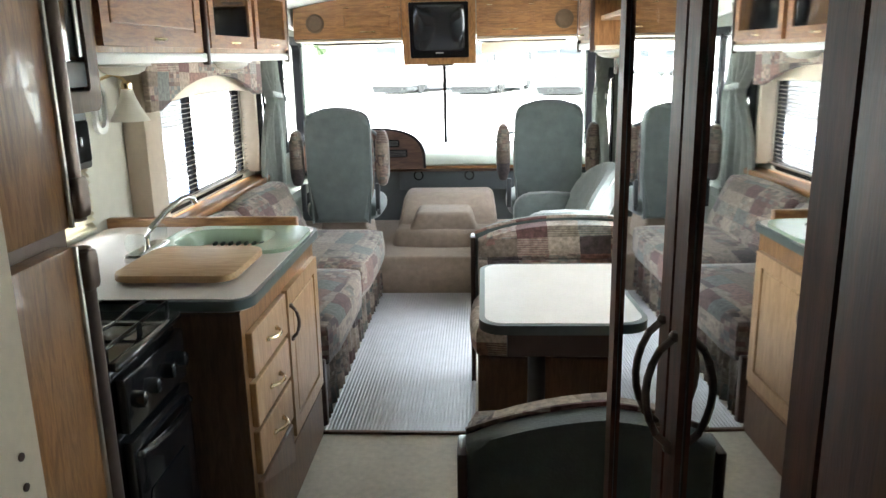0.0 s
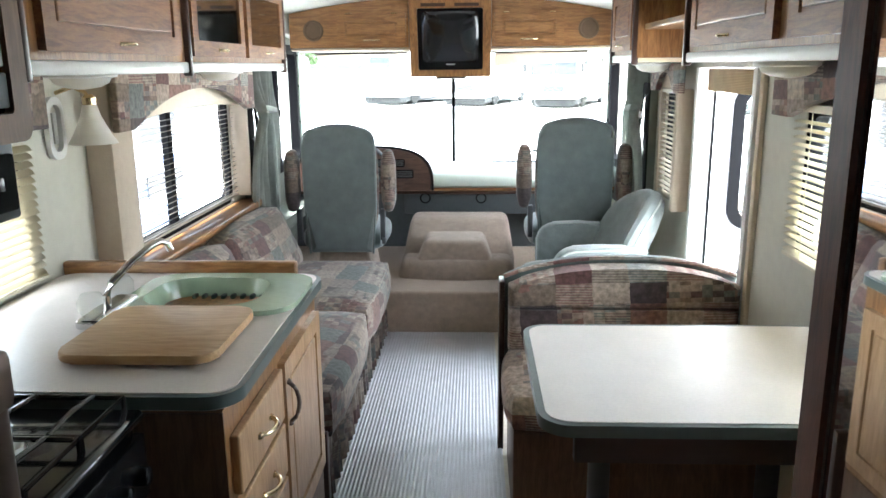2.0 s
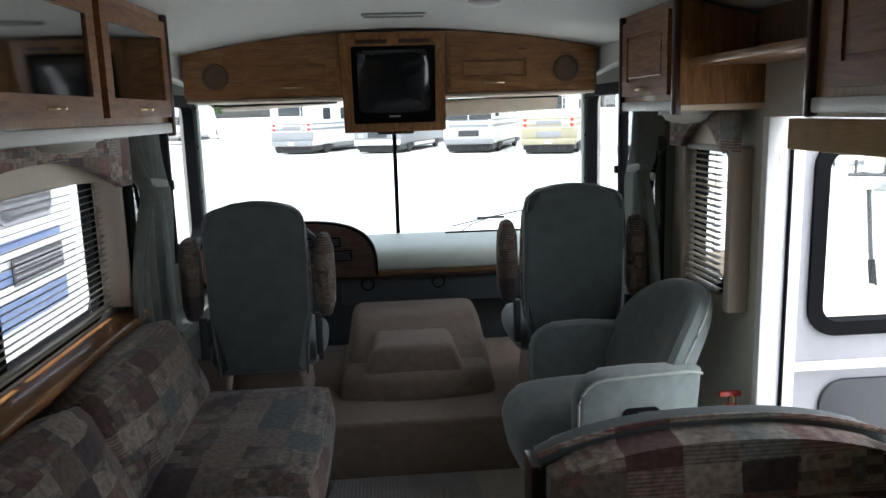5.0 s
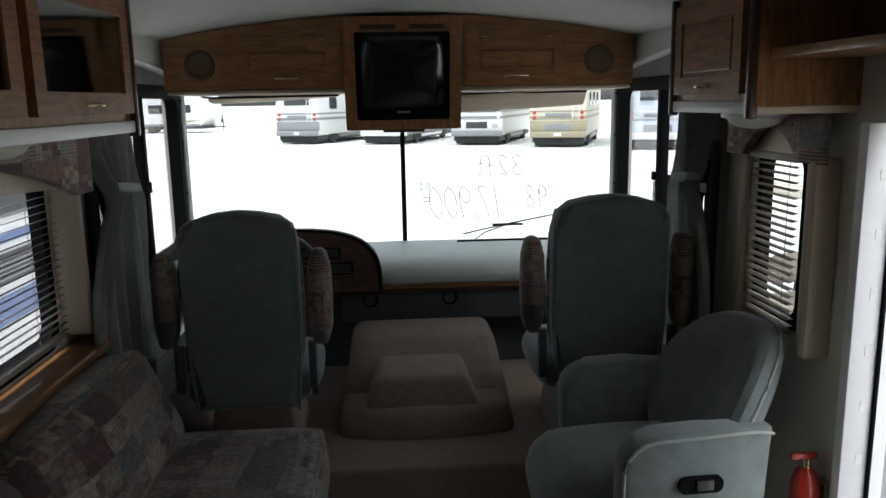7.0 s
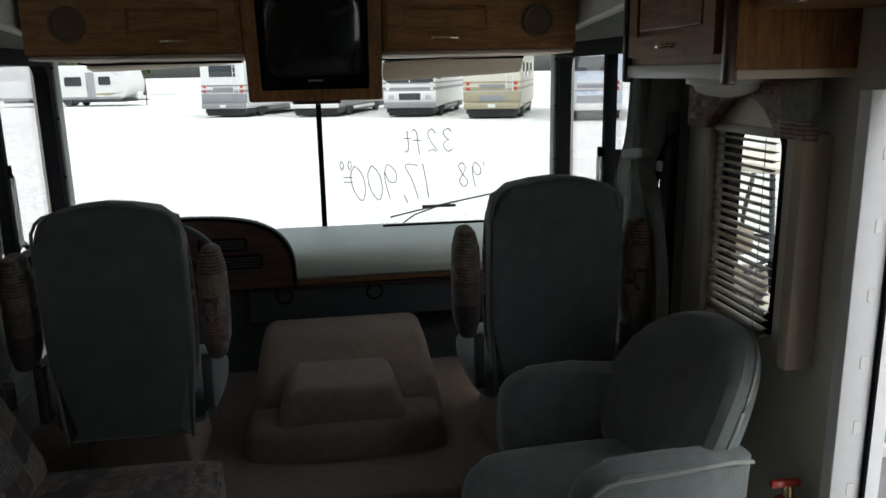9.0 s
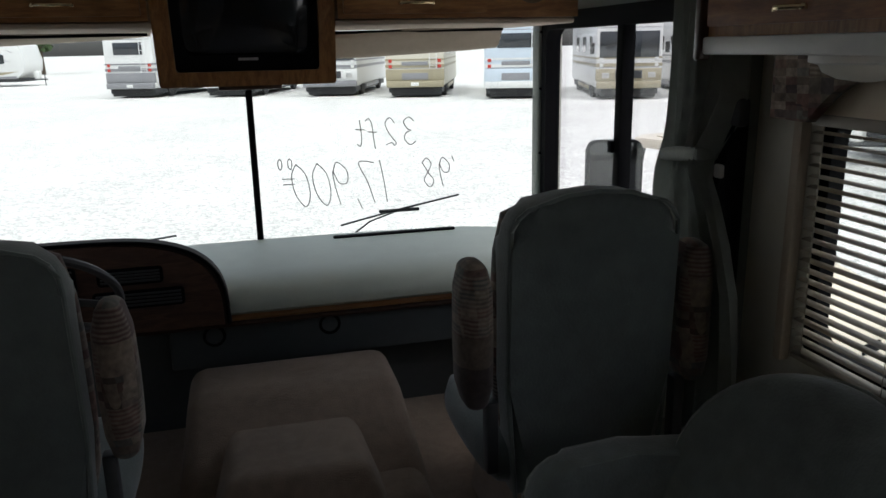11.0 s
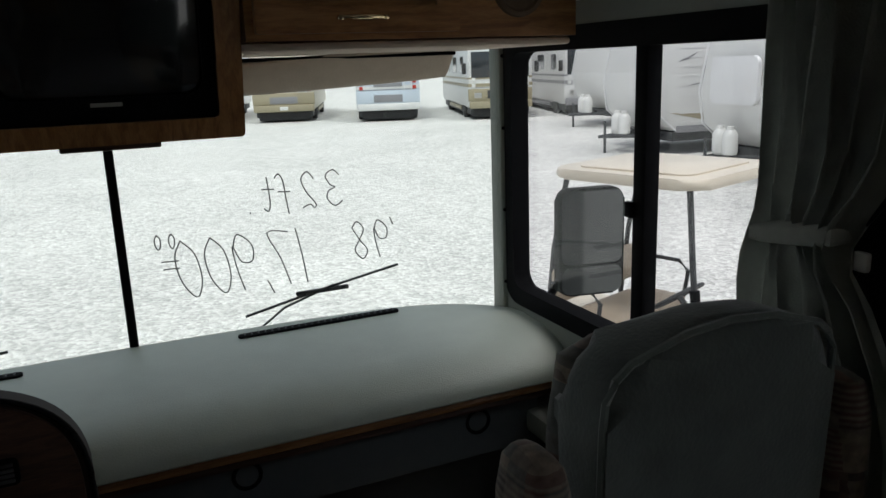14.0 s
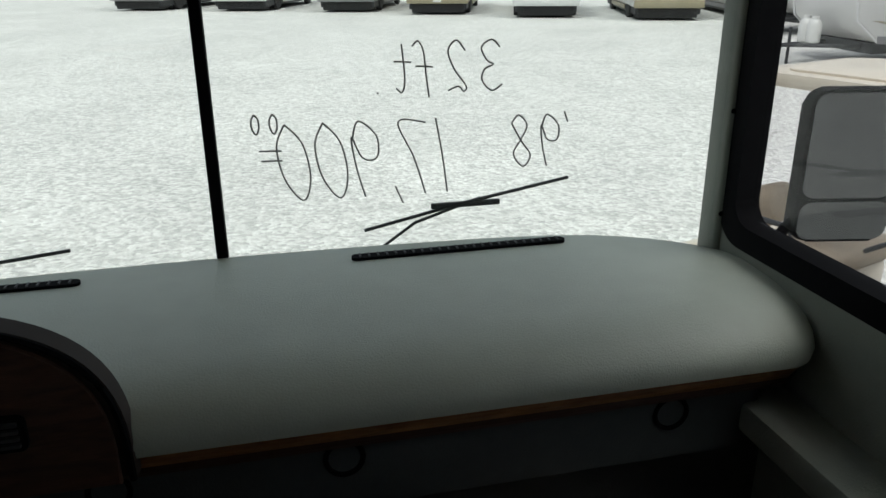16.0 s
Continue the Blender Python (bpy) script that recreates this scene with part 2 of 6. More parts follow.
# one cloth: bench copy lightened in place of rear fill light, sofa copy darkened
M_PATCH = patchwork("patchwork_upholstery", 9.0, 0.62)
M_PATCHLIT = patchwork("patchwork_brightened", 8.0, 1.35)
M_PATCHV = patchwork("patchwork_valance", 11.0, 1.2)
M_CARPET = material("brown_carpet", (0.235, 0.18, 0.138), 1.0, vary=0.25, scale=7, bump=0.9, bump_scale=320, sheen=0.2)
M_MAT = ribbed("ribbed_vinyl_mat", (0.37, 0.37, 0.395), 0.32, "Y", 0.012, 0.2, 0.8)
M_LINO = material("beige_floor", (0.52, 0.49, 0.41), 0.6, vary=0.2, scale=9, bump=0.3, bump_scale=90)
M_LAMINATE = material("speckled_laminate", (0.7, 0.645, 0.61), 0.35, vary=0.07, scale=30)
M_GREENEDGE = material("sage_edge", (0.1, 0.125, 0.12), 0.3, vary=0.08)
M_SINK = material("pale_green_plastic", (0.36, 0.46, 0.33), 0.22, vary=0.08, coat=0.3)
M_SLOT = material("drain_slot", (0.06, 0.09, 0.07), 0.6)
M_BLACK = material("black_enamel", (0.012, 0.012, 0.013), 0.18, vary=0.2, coat=0.5)
M_RUBBER = material("black_rubber", (0.006, 0.006, 0.007), 0.75, vary=0.2)
M_PLASTIC = material("dark_plastic", (0.04, 0.042, 0.045), 0.5, vary=0.15)
M_RUBBER.node_tree.nodes["Principled BSDF"].inputs["Specular IOR Level"].default_value = 0.06
M_SCREEN = material("dark_screen", (0.012, 0.013, 0.015), 0.12, vary=0.1, coat=0.6)
M_CHROME = material("chrome", (0.75, 0.75, 0.76), 0.12, 1.0, vary=0.05)
M_BRASS = material("polished_brass", (0.65, 0.5, 0.3), 0.2, 1.0, vary=0.08)
M_STEEL = material("brushed_steel", (0.55, 0.54, 0.52), 0.35, 1.0, vary=0.1)
M_BRONZE = material("brown_metal", (0.16, 0.12, 0.1), 0.35, 0.6, vary=0.15)
M_MIRROR = material("mirror_silver", (0.9, 0.91, 0.9), 0.02, 1.0, vary=0.0)
# silver darkened to imitate the dark coach side that it should reflect
M_ROADMIRROR = material("darkened_mirror", (0.09, 0.094, 0.095), 0.06, 1.0, vary=0.1)
M_GLASS = glass("window_glass", (0.93, 0.95, 0.94))
M_TINT = glass("tinted_window_glass", (0.88, 0.88, 0.885))
M_SMOKE = material("reflective_cabinet_glass", (0.46, 0.46, 0.45), 0.05, 1.0, vary=0.05)
M_SHADEGL = material("frosted_glass", (0.75, 0.73, 0.66), 0.35, vary=0.03)
M_BLIND = material("ivory_blind", (0.66, 0.6, 0.46), 0.5, vary=0.05)
M_BLINDD = material("brown_grey_blind", (0.34, 0.3, 0.24), 0.45, vary=0.06)
M_WHITE = material("white_plastic", (0.75, 0.75, 0.72), 0.4, vary=0.04)
M_ALU = material("white_aluminium", (0.78, 0.78, 0.78), 0.4, 0.0, vary=0.05)
# base grey lowered so that the entry door looks as if in shade
M_DOORIN = material("shade_darkened_door", (0.33, 0.325, 0.34), 0.55, vary=0.06)
M_WOVEN = ribbed("woven_shade", (0.42, 0.3, 0.15), 0.8, "Z", 0.006)
M_RED = material("red_paint", (0.5, 0.035, 0.02), 0.3, coat=0.4)
M_CURTAIN = material("grey_green_curtain", (0.34, 0.36, 0.33), 0.95, vary=0.2, scale=6, bump=0.3, bump_scale=200, sheen=0.2)
M_INK = material("grey_marker", (0.36, 0.36, 0.35), 0.8)
M_GRAVEL = gravel("crushed_limestone")
M_RVWHITE = material("white_fibreglass", (0.72, 0.72, 0.7), 0.35, vary=0.05, scale=2, coat=0.2)
M_RVCREAM = material("cream_fibreglass", (0.62, 0.58, 0.48), 0.35, vary=0.06, scale=2)
M_RVBLUE = material("pale_blue_fibreglass", (0.56, 0.63, 0.7), 0.35, vary=0.06, scale=2)
M_RVGOLD = material("olive_gold_paint", (0.34, 0.3, 0.2), 0.4, vary=0.1)
M_RVGREY = material("grey_band", (0.25, 0.25, 0.26), 0.4, vary=0.1)
M_STRIPE = material("blue_band", (0.11, 0.17, 0.32), 0.4, vary=0.1)
M_RVGLASS = material("tinted_glass", (0.03, 0.035, 0.04), 0.08, vary=0.1, coat=0.3)
M_TYRE = material("tyre_rubber", (0.03, 0.03, 0.03), 0.8, vary=0.2)
M_CART = material("cream_cart_plastic", (0.63, 0.56, 0.45), 0.35, vary=0.04, coat=0.2)
M_CARTSEAT = material("tan_vinyl", (0.35, 0.29, 0.22), 0.6, vary=0.08)
M_BARK = material("bark", (0.1, 0.075, 0.05), 0.9, vary=0.3, bump=0.6, bump_scale=30)
M_LEAF = material("leaves", (0.06, 0.1, 0.035), 0.7, vary=0.4, scale=2)


# ---- building helpers ----
ROOTS = {}


def thing(name, label, category, loc=(0, 0, 0), rz=0, group="", kind=""):
    """A thing: an Empty at its base; its parts are given in the thing's own axes."""
    ob = new(name)
    ob.empty_display_size = 0.1
    ob.matrix_world = pose(*loc, 0, 0, rz)
    return tagged(ob, label, category, group, kind)


def part(name, bm, mat, parent=None, label="", smooth=True, kind=""):
    me = bpy.data.meshes.new(name)
    bmesh.ops.recalc_face_normals(bm, faces=bm.faces)
    bm.to_mesh(me)
    bm.free()
    me.materials.append(mat)
    if smooth:
        me.polygons.foreach_set("use_smooth", [True] * len(me.polygons))
        me.set_sharp_from_angle(angle=0.7)
    ob = new(name, me)
    if parent:
        ob.parent = parent
    return tagged(ob, label, kind=kind)


def share(name, ob, m, parent):
    """Another part on the same mesh."""
    o = new(name, ob.data)
    o.parent = parent
    o.matrix_basis = m
    return o


def box(x0, x1, y0, y1, z0, z1, bevel=0.0, seg=2, bm=None):
    own = bmesh.new()
    bmesh.ops.create_cube(own, size=1)
    for v in own.verts:
        v.co = ((x0 + x1) / 2 + v.co.x * (x1 - x0), (y0 + y1) / 2 + v.co.y * (y1 - y0), (z0 + z1) / 2 + v.co.z * (z1 - z0))
    if bevel:
        bmesh.ops.bevel(own, geom=own.edges[:], offset=bevel, segments=seg, profile=0.5, affect="EDGES")
    return joined(bm, own)


def joined(bm, own):
    if bm is None:
        return own
    me = bpy.data.meshes.new("tmp")
    own.to_mesh(me)
    own.free()
    bm.from_mesh(me)
    bpy.data.meshes.remove(me)
    return bm


def turned(bm, m):
    bm.transform(m)
    return bm


def soft(x0, x1, y0, y1, z0, z1, r=0.05, puff=0.0, cuts=5, bm=None):
    """A padded block with rounded edges whose faces swell by puff."""
    own = box(x0, x1, y0, y1, z0, z1)
    bmesh.ops.subdivide_edges(own, edges=own.edges[:], cuts=cuts, use_grid_fill=True)
    c = Vector(((x0 + x1) / 2, (y0 + y1) / 2, (z0 + z1) / 2))
    h = Vector(((x1 - x0) / 2, (y1 - y0) / 2, (z1 - z0) / 2))
    for v in own.verts:
        d = v.co - c
        inner = Vector([max(-h[k] + r, min(h[k] - r, d[k])) for k in range(3)])
        out = d - inner
        if out.length > 1e-6:
            out = out.normalized() * r
        f = [1 - abs(d[k] / h[k]) ** 2 for k in range(3)]
        swell = Vector([math.copysign(1, d[k]) * puff * f[(k + 1) % 3] * f[(k + 2) % 3] if abs(abs(d[k]) - h[k]) < 1e-5 else 0 for k in range(3)])
        v.co = c + inner + out + swell
    return joined(bm, own)


def tube(points, r, sides=8, bm=None, closed=False):
    own = bmesh.new()
    pts = [Vector(p) for p in points]
    n = len(pts)
    rings = []
    for k, p in enumerate(pts):
        a = pts[(k - 1) % n] if closed or k else p
        b = pts[(k + 1) % n] if closed or k < n - 1 else p
        d = (b - a).normalized()
        up = Vector((0, 0, 1)) if abs(d.z) < 0.9 else Vector((0, 1, 0))
        u = d.cross(up).normalized()
        w = d.cross(u)
        rings.append([own.verts.new(p + (u * math.cos(2 * math.pi * s / sides) + w * math.sin(2 * math.pi * s / sides)) * r) for s in range(sides)])
    for k in range(n if closed else n - 1):
        q = rings[(k + 1) % n]
        for s in range(sides):
            own.faces.new((rings[k][s], rings[k][(s + 1) % sides], q[(s + 1) % sides], q[s]))
    if not closed:
        own.faces.new(rings[0])
        own.faces.new(rings[-1])
    return joined(bm, own)


def lathe(profile, centre, axis="z", n=20, bm=None):
    """Turns a profile of (radius, height) round an axis through centre."""
    own = bmesh.new()
    rings = []
    for r, h in profile:
        ring = []
        for k in range(n):
            a = 2 * math.pi * k / n
            u, v = r * math.cos(a), r * math.sin(a)
            p = {"z": (u, v, h), "x": (h, u, v), "y": (u, h, v)}[axis]
            ring.append(own.verts.new(Vector(centre) + Vector(p)))
        rings.append(ring)
    for a, b in zip(rings, rings[1:]):
        for k in range(n):
            own.faces.new((a[k], a[(k + 1) % n], b[(k + 1) % n], b[k]))
    own.faces.new(rings[0])
    own.faces.new(rings[-1])
    return joined(bm, own)


def on(plane, u, v, d):
    return {"x": (d, u, v), "y": (u, d, v), "z": (u, v, d)}[plane]


def slab(outline, plane, d0, d1, bevel=0.0, bm=None):
    """A flat outline of (u, v) in the plane's axes, given thickness from d0 to d1."""
    own = bmesh.new()
    a = [own.verts.new(on(plane, u, v, d0)) for u, v in outline]
    b = [own.verts.new(on(plane, u, v, d1)) for u, v in outline]
    n = len(a)
    for k in range(n):
        own.faces.new((a[k], a[(k + 1) % n], b[(k + 1) % n], b[k]))
    own.faces.new(a)
    own.faces.new(b)
    if bevel:
        rim = [e for e in own.edges if (e.verts[0] in a) == (e.verts[1] in a)]
        bmesh.ops.bevel(own, geom=rim, offset=bevel, segments=3, profile=0.5, affect="EDGES")
    return joined(bm, own)


def rounded(u0, u1, v0, v1, r, n=6):
    pts = []
    for cu, cv, a0 in ((u1 - r, v1 - r, 0), (u0 + r, v1 - r, 90), (u0 + r, v0 + r, 180), (u1 - r, v0 + r, 270)):
        for k in range(n + 1):
            a = radians(a0 + 90 * k / n)
            pts.append((cu + r * math.cos(a), cv + r * math.sin(a)))
    return pts


def ring(outer, inner, plane, d0, d1, bm=None):
    """A frame between two outlines of equal point count."""
    own = bmesh.new()
    rows = [[own.verts.new(on(plane, u, v, d)) for u, v in pts] for pts, d in ((outer, d0), (outer, d1), (inner, d1), (inner, d0))]
    n = len(outer)
    for j in range(4):
        p, q = rows[j], rows[(j + 1) % 4]
        for k in range(n):
            own.faces.new((p[k], p[(k + 1) % n], q[(k + 1) % n], q[k]))
    return joined(bm, own)


def wall_with_openings(x0, x1, u0, u1, z0, z1, holes, axis="x"):
    """A wall of thickness x0..x1 along u, with rectangular openings (u0, u1, z0, z1) cut through it."""
    us = sorted({u0, u1, *[h[0] for h in holes], *[h[1] for h in holes]})
    zs = sorted({z0, z1, *[h[2] for h in holes], *[h[3] for h in holes]})
    own = bmesh.new()
    keep = {}
    for i in range(len(us) - 1):
        for j in range(len(zs) - 1):
            cu, cz = (us[i] + us[i + 1]) / 2, (zs[j] + zs[j + 1]) / 2
            keep[i, j] = not any(h[0] < cu < h[1] and h[2] < cz < h[3] for h in holes)
    verts = {}

    def vert(i, j, d):
        if (i, j, d) not in verts:
            verts[i, j, d] = own.verts.new(on(axis, us[i], zs[j], (x0, x1)[d]))
        return verts[i, j, d]

    for (i, j), k in keep.items():
        if not k:
            continue
        for d in (0, 1):
            own.faces.new([vert(i, j, d), vert(i + 1, j, d), vert(i + 1, j + 1, d), vert(i, j + 1, d)])
        for di, dj, e in ((-1, 0, ((i, j), (i, j + 1))), (1, 0, ((i + 1, j), (i + 1, j + 1))), (0, -1, ((i, j), (i + 1, j))), (0, 1, ((i, j + 1), (i + 1, j + 1)))):
            if not keep.get((i + di, j + dj)):
                a, b = e
                own.faces.new([vert(*a, 0), vert(*b, 0), vert(*b, 1), vert(*a, 1)])
    return own


def handle(parent, a, b, out, mat=None, r=0.006, rise=0.03):
    """An arched pull between two points, standing off along out."""
    a, b, out = Vector(a), Vector(b), Vector(out)
    pts = [a + (b - a) * k / 8 + out * (rise * math.sin(math.pi * k / 8) ** 0.6 if 0 < k < 8 else 0) for k in range(9)]
    bm = tube(pts, r)
    for p in (a, b):
        lathe([(r * 1.6, -r), (r * 1.9, 0), (r * 1.2, r)], p, bm=bm, n=10)
    return part("handle", bm, mat or M_BRASS, parent, "polished metal pull handle")


def raised_door(parent, plane, d, u0, u1, v0, v1, mats, pane=None, face=1):
    """A cabinet door on a plane: four frame rails, a raised panel or a pane. face: the side it shows."""
    t, w = 0.02 * face, 0.055
    door = part("door", slab(rounded(u0, u1, v0, v1, 0.006, 2), plane, d, d + t * 0.6, bm=None), mats, parent)
    frame_bm = ring(rounded(u0, u1, v0, v1, 0.004, 2), rounded(u0 + w, u1 - w, v0 + w, v1 - w, 0.004, 2), plane, d + t * 0.6, d + t)
    part("frame", frame_bm, mats, door)
    if pane:
        part("pane", slab(rounded(u0 + w, u1 - w, v0 + w, v1 - w, 0.004, 2), plane, d + t * 0.61, d + t * 0.7), pane, door, "reflective glass pane")
    else:
        g = 0.012
        part("panel", slab(rounded(u0 + w + g, u1 - w - g, v0 + w + g, v1 - w - g, 0.004, 2), plane, d + t * 0.6, d + t * 0.95, bevel=0.005), mats, door, smooth=False)
    return door


def blinds(parent, x, y0, y1, z0, z1, pitch, tilt, mat, arch=0.0):
    """A venetian blind against a side window: slats, head rail, bottom rail and cords."""
    n = int((z1 - z0) / pitch)
    w = y1 - y0
    bm = bmesh.new()
    rows = [[bm.verts.new((dx, (s - 0.5) * w, dz)) for s in (0, 1)] for dx, dz in ((-0.0125, -0.0012), (0, 0.0016), (0.0125, -0.0012))]
    for p, q in zip(rows, rows[1:]):
        bm.faces.new((p[0], p[1], q[1], q[0]))
    bmesh.ops.solidify(bm, geom=bm.faces[:], thickness=0.0012)
    first = None
    for k in range(n):
        z = z0 + (k + 0.5) * pitch
        m = pose(x, (y0 + y1) / 2, z, 0, tilt, 0)
        if first is None:
            first = part("slat", bm, mat, parent)
            first.matrix_basis = m
        else:
            share("slat", first, m, parent)
    part("head_rail", box(x - 0.014, x + 0.014, y0, y1, z1, z1 + 0.025, 0.003), mat, parent)
    part("bottom_rail", box(x - 0.012, x + 0.012, y0, y1, z0 - 0.012, z0, 0.003), mat, parent)
    for y in (y0 + 0.12 * w, y1 - 0.12 * w):
        part("cord", tube([(x - 0.013, y, z0), (x - 0.013, y, z1)], 0.0012, 5), mat, parent)


# ---- shell ----
HALF, ROOF = 1.2, 2.0


def roof_z(x):
    return ROOF - 0.115 * (x / 1.12) ** 2


tagged(part("floor", box(-1.24, 1.24, -2.6, 4.3, -0.06, 0.0), M_LINO), "beige flecked vinyl floor of the motorhome", kind="structure")
tagged(part("wall_left", wall_with_openings(-1.24, -1.2, -2.6, 5.8, 0, 1.95,
    [(1.55, 2.2, 0.9, 1.3), (2.84, 4.21, 0.81, 1.43), (4.5, 5.74, 0.87, 1.68)]), M_WALL, smooth=False), "cream vinyl-covered side wall with windows", kind="structure")
tagged(part("wall_right", wall_with_openings(1.2, 1.24, -2.6, 5.8, 0, 1.95,
    [(1.3, 2.43, 0.92, 1.42), (2.84, 3.56, 0.0, 1.53), (3.88, 4.2, 0.86, 1.46), (4.5, 5.74, 0.87, 1.68)]), M_WALL, smooth=False), "cream vinyl-covered side wall with windows and door", kind="structure")
# unseen wall added to close the shell and its light behind the camera
tagged(part("wall_rear", box(-1.24, 1.24, -2.66, -2.6, 0, 1.95), M_WALL, smooth=False), "plain cream closing wall added behind the camera", kind="structure")
bm = bmesh.new()
cuts = (-2.66, 5.93)
rows = [[[bm.verts.new((-1.24 + 2.48 * k / 24, y, roof_z(-1.24 + 2.48 * k / 24) + lift)) for k in range(25)] for lift in (0, 0.05)] for y in cuts]
for k in range(24):
    for j in (0, 1):
        bm.faces.new((rows[0][j][k], rows[0][j][k + 1], rows[1][j][k + 1], rows[1][j][k]))
for k in range(24):
    for e in (0, 1):
        bm.faces.new((rows[e][0][k], rows[e][0][k + 1], rows[e][1][k + 1], rows[e][1][k]))
tagged(part("ceiling", bm, M_CEIL), "off-white padded vinyl ceiling, gently arched", kind="structure")

# cab floor and step
tagged(part("cab_floor", box(-1.24, 1.24, 4.3, 6.1, -0.06, 0.25, 0.02, 3), M_CARPET), "brown carpeted cab floor with a step", kind="structure")


def windscreen_y(x):
    return 5.96 - 0.07 * (x / 1.18) ** 2 - 0.22 * abs(x / 1.18) ** 8


def curved_wall(z0, z1, inner=0.0, thick=0.05, half=1.2):
    own = bmesh.new()
    rows = []
    for z in (z0, z1):
        for d in (0, thick):
            rows.append([own.verts.new((-half + 2 * half * k / 60, windscreen_y(-half + 2 * half * k / 60) + inner + d, z)) for k in range(61)])
    for a, b in ((0, 1), (2, 3), (0, 2), (1, 3)):
        for k in range(60):
            own.faces.new((rows[a][k], rows[a][k + 1], rows[b][k + 1], rows[b][k]))
    for k in (0, -1):
        own.faces.new((rows[0][k], rows[1][k], rows[3][k], rows[2][k]))
    return own


tagged(part("wall_front_lower", curved_wall(-0.1, 0.79), M_GREYGREEN), "grey-green lower front wall behind the dashboard", kind="structure")
tagged(part("wall_front_upper", curved_wall(1.72, 2.05), M_GREYGREEN), "grey-green header above the windscreen", kind="structure")

# windscreen: two curved panes, a centre bar, side posts and a lower rubber strip
ws = thing("window_windscreen", "wide two-pane curved windscreen with a black centre bar and handwriting", "windscreen", (0, 5.96, 0.79), kind="structure")
for s in (-1, 1):
    bm = bmesh.new()
    rows = []
    for z in (0.79, 1.72):
        for d in (0.012, 0.018):
            rows.append([bm.verts.new((s * (0.012 + 1.165 * k / 24), windscreen_y(0.012 + 1.165 * k / 24) + d - 5.96, z - 0.79)) for k in range(25)])
    for a, b in ((0, 1), (2, 3), (0, 2), (1, 3)):
        for k in range(24):
            bm.faces.new((rows[a][k], rows[a][k + 1], rows[b][k + 1], rows[b][k]))
    pane = part("pane", bm, M_GLASS, ws)
    pane.visible_shadow = False
part("centre_bar", box(-0.013, 0.013, -0.01, 0.035, 0, 0.93, 0.004), M_RUBBER, ws)
bm = tube([(x, windscreen_y(x) - 5.96, 0.012) for x in np.linspace(-1.17, 1.17, 61)], 0.014, 8)
part("lower_seal", bm, M_PLASTIC, ws)
for s in (-1, 1):
    post = part("corner_post", box(*sorted((s * 1.136, s * 1.2)), -0.235, -0.155, -0.02, 0.95, 0.012, 3), M_GREYGREEN, ws)
    for z in (0.12, 0.36, 0.62, 0.84):
        part("screw", lathe([(0.006, 0), (0.005, -0.003), (0.001, -0.004)], (s * 1.142, -0.235, z), "y", 10), M_RUBBER, post)


def slider_window(name, side, y0, y1, z0, z1, split, label):
    """A sliding side window: black rounded frame on the wall, centre bar, two panes."""
    w = thing(name, label, "window", (side * 1.162, (y0 + y1) / 2, z0), kind="structure")
    cy = (y0 + y1) / 2
    out, inn = rounded(y0 - cy - 0.05, y1 - cy + 0.06, -0.05, z1 - z0 + 0.05, 0.085), rounded(y0 - cy + 0.014, y1 - cy + 0.0, 0.004, z1 - z0 - 0.012, 0.055)
    part("window_frame", ring(out, inn, "x", -side * 0.016, side * 0.045), M_RUBBER, w)
    part("divider", box(-0.015, 0.03, split - cy - 0.022, split - cy + 0.022, 0, z1 - z0, 0.004), M_RUBBER, w)
    for a, b, d in ((y0 - cy + 0.01, split - cy - 0.01, 0.018), (split - cy + 0.01, y1 - cy + 0.02, 0.028)):
        p = part("pane", slab(rounded(a, b, 0.01, z1 - z0 - 0.01, 0.03, 3), "x", side * d, side * (d + 0.004)), M_TINT, w)
        p.visible_shadow = False
    part("latch", box(-side * 0.03, -side * 0.015, split - cy + 0.01, split - cy + 0.035, 0.33, 0.37, 0.004), M_RUBBER, w)
    return w


slider_window("window_cab_right", 1, 4.5, 5.68, 0.9, 1.65, 5.065, "black-framed sliding cab side window")
slider_window("window_cab_left", -1, 4.5, 5.68, 0.9, 1.65, 5.065, "black-framed sliding cab side window")
# walls of the cab sides are covered with grey-green vinyl below and round the windows
for s, n in ((1, "trim_cab_right"), (-1, "trim_cab_left")):
    tagged(part(n, wall_with_openings(s * 1.15, s * 1.199, 4.42, 5.8, 0.25, 1.9, [(4.47, 5.72, 0.87, 1.68)]), M_GREYGREEN, smooth=False),
        "grey-green vinyl trim round the cab window", kind="structure")
    tagged(part("trim_ledge", box(s * 1.02, s * 1.152, 4.55, 5.72, 0.55, 0.62, 0.015), M_GREYGREEN), "grey-green ledge below the cab window", kind="structure")

for s, n in ((1, "trim_soffit_right"), (-1, "trim_soffit_left")):
    prof = [(4.25, 1.84), (5.78, 1.725), (5.78, 1.9), (4.25, 1.9)]
    tagged(part(n, slab(prof, "x", s * 1.09, s * 1.149), M_CEIL, smooth=False), "off-white soffit above the cab window", kind="structure")
    tagged(part("trim_moulding", tube([(s * 1.088, 4.25, 1.838), (s * 1.088, 5.0, 1.782), (s * 1.088, 5.76, 1.724)], 0.011, 8), M_WHITE), "pale moulding along the soffit", kind="structure")

# ---- dashboard ----
dash = thing("dashboard", "grey-green padded dashboard with a wood-trimmed front edge", "dashboard", (0, 5.36, 0.25))


def dash_corner(x):
    """How far the front edge turns back near the dashboard's ends."""
    f = max(0.0, min(1.0, (abs(x) - 1.075) / 0.09))
    return 0.085 * (1 - math.sqrt(1 - f * f * 0.98))


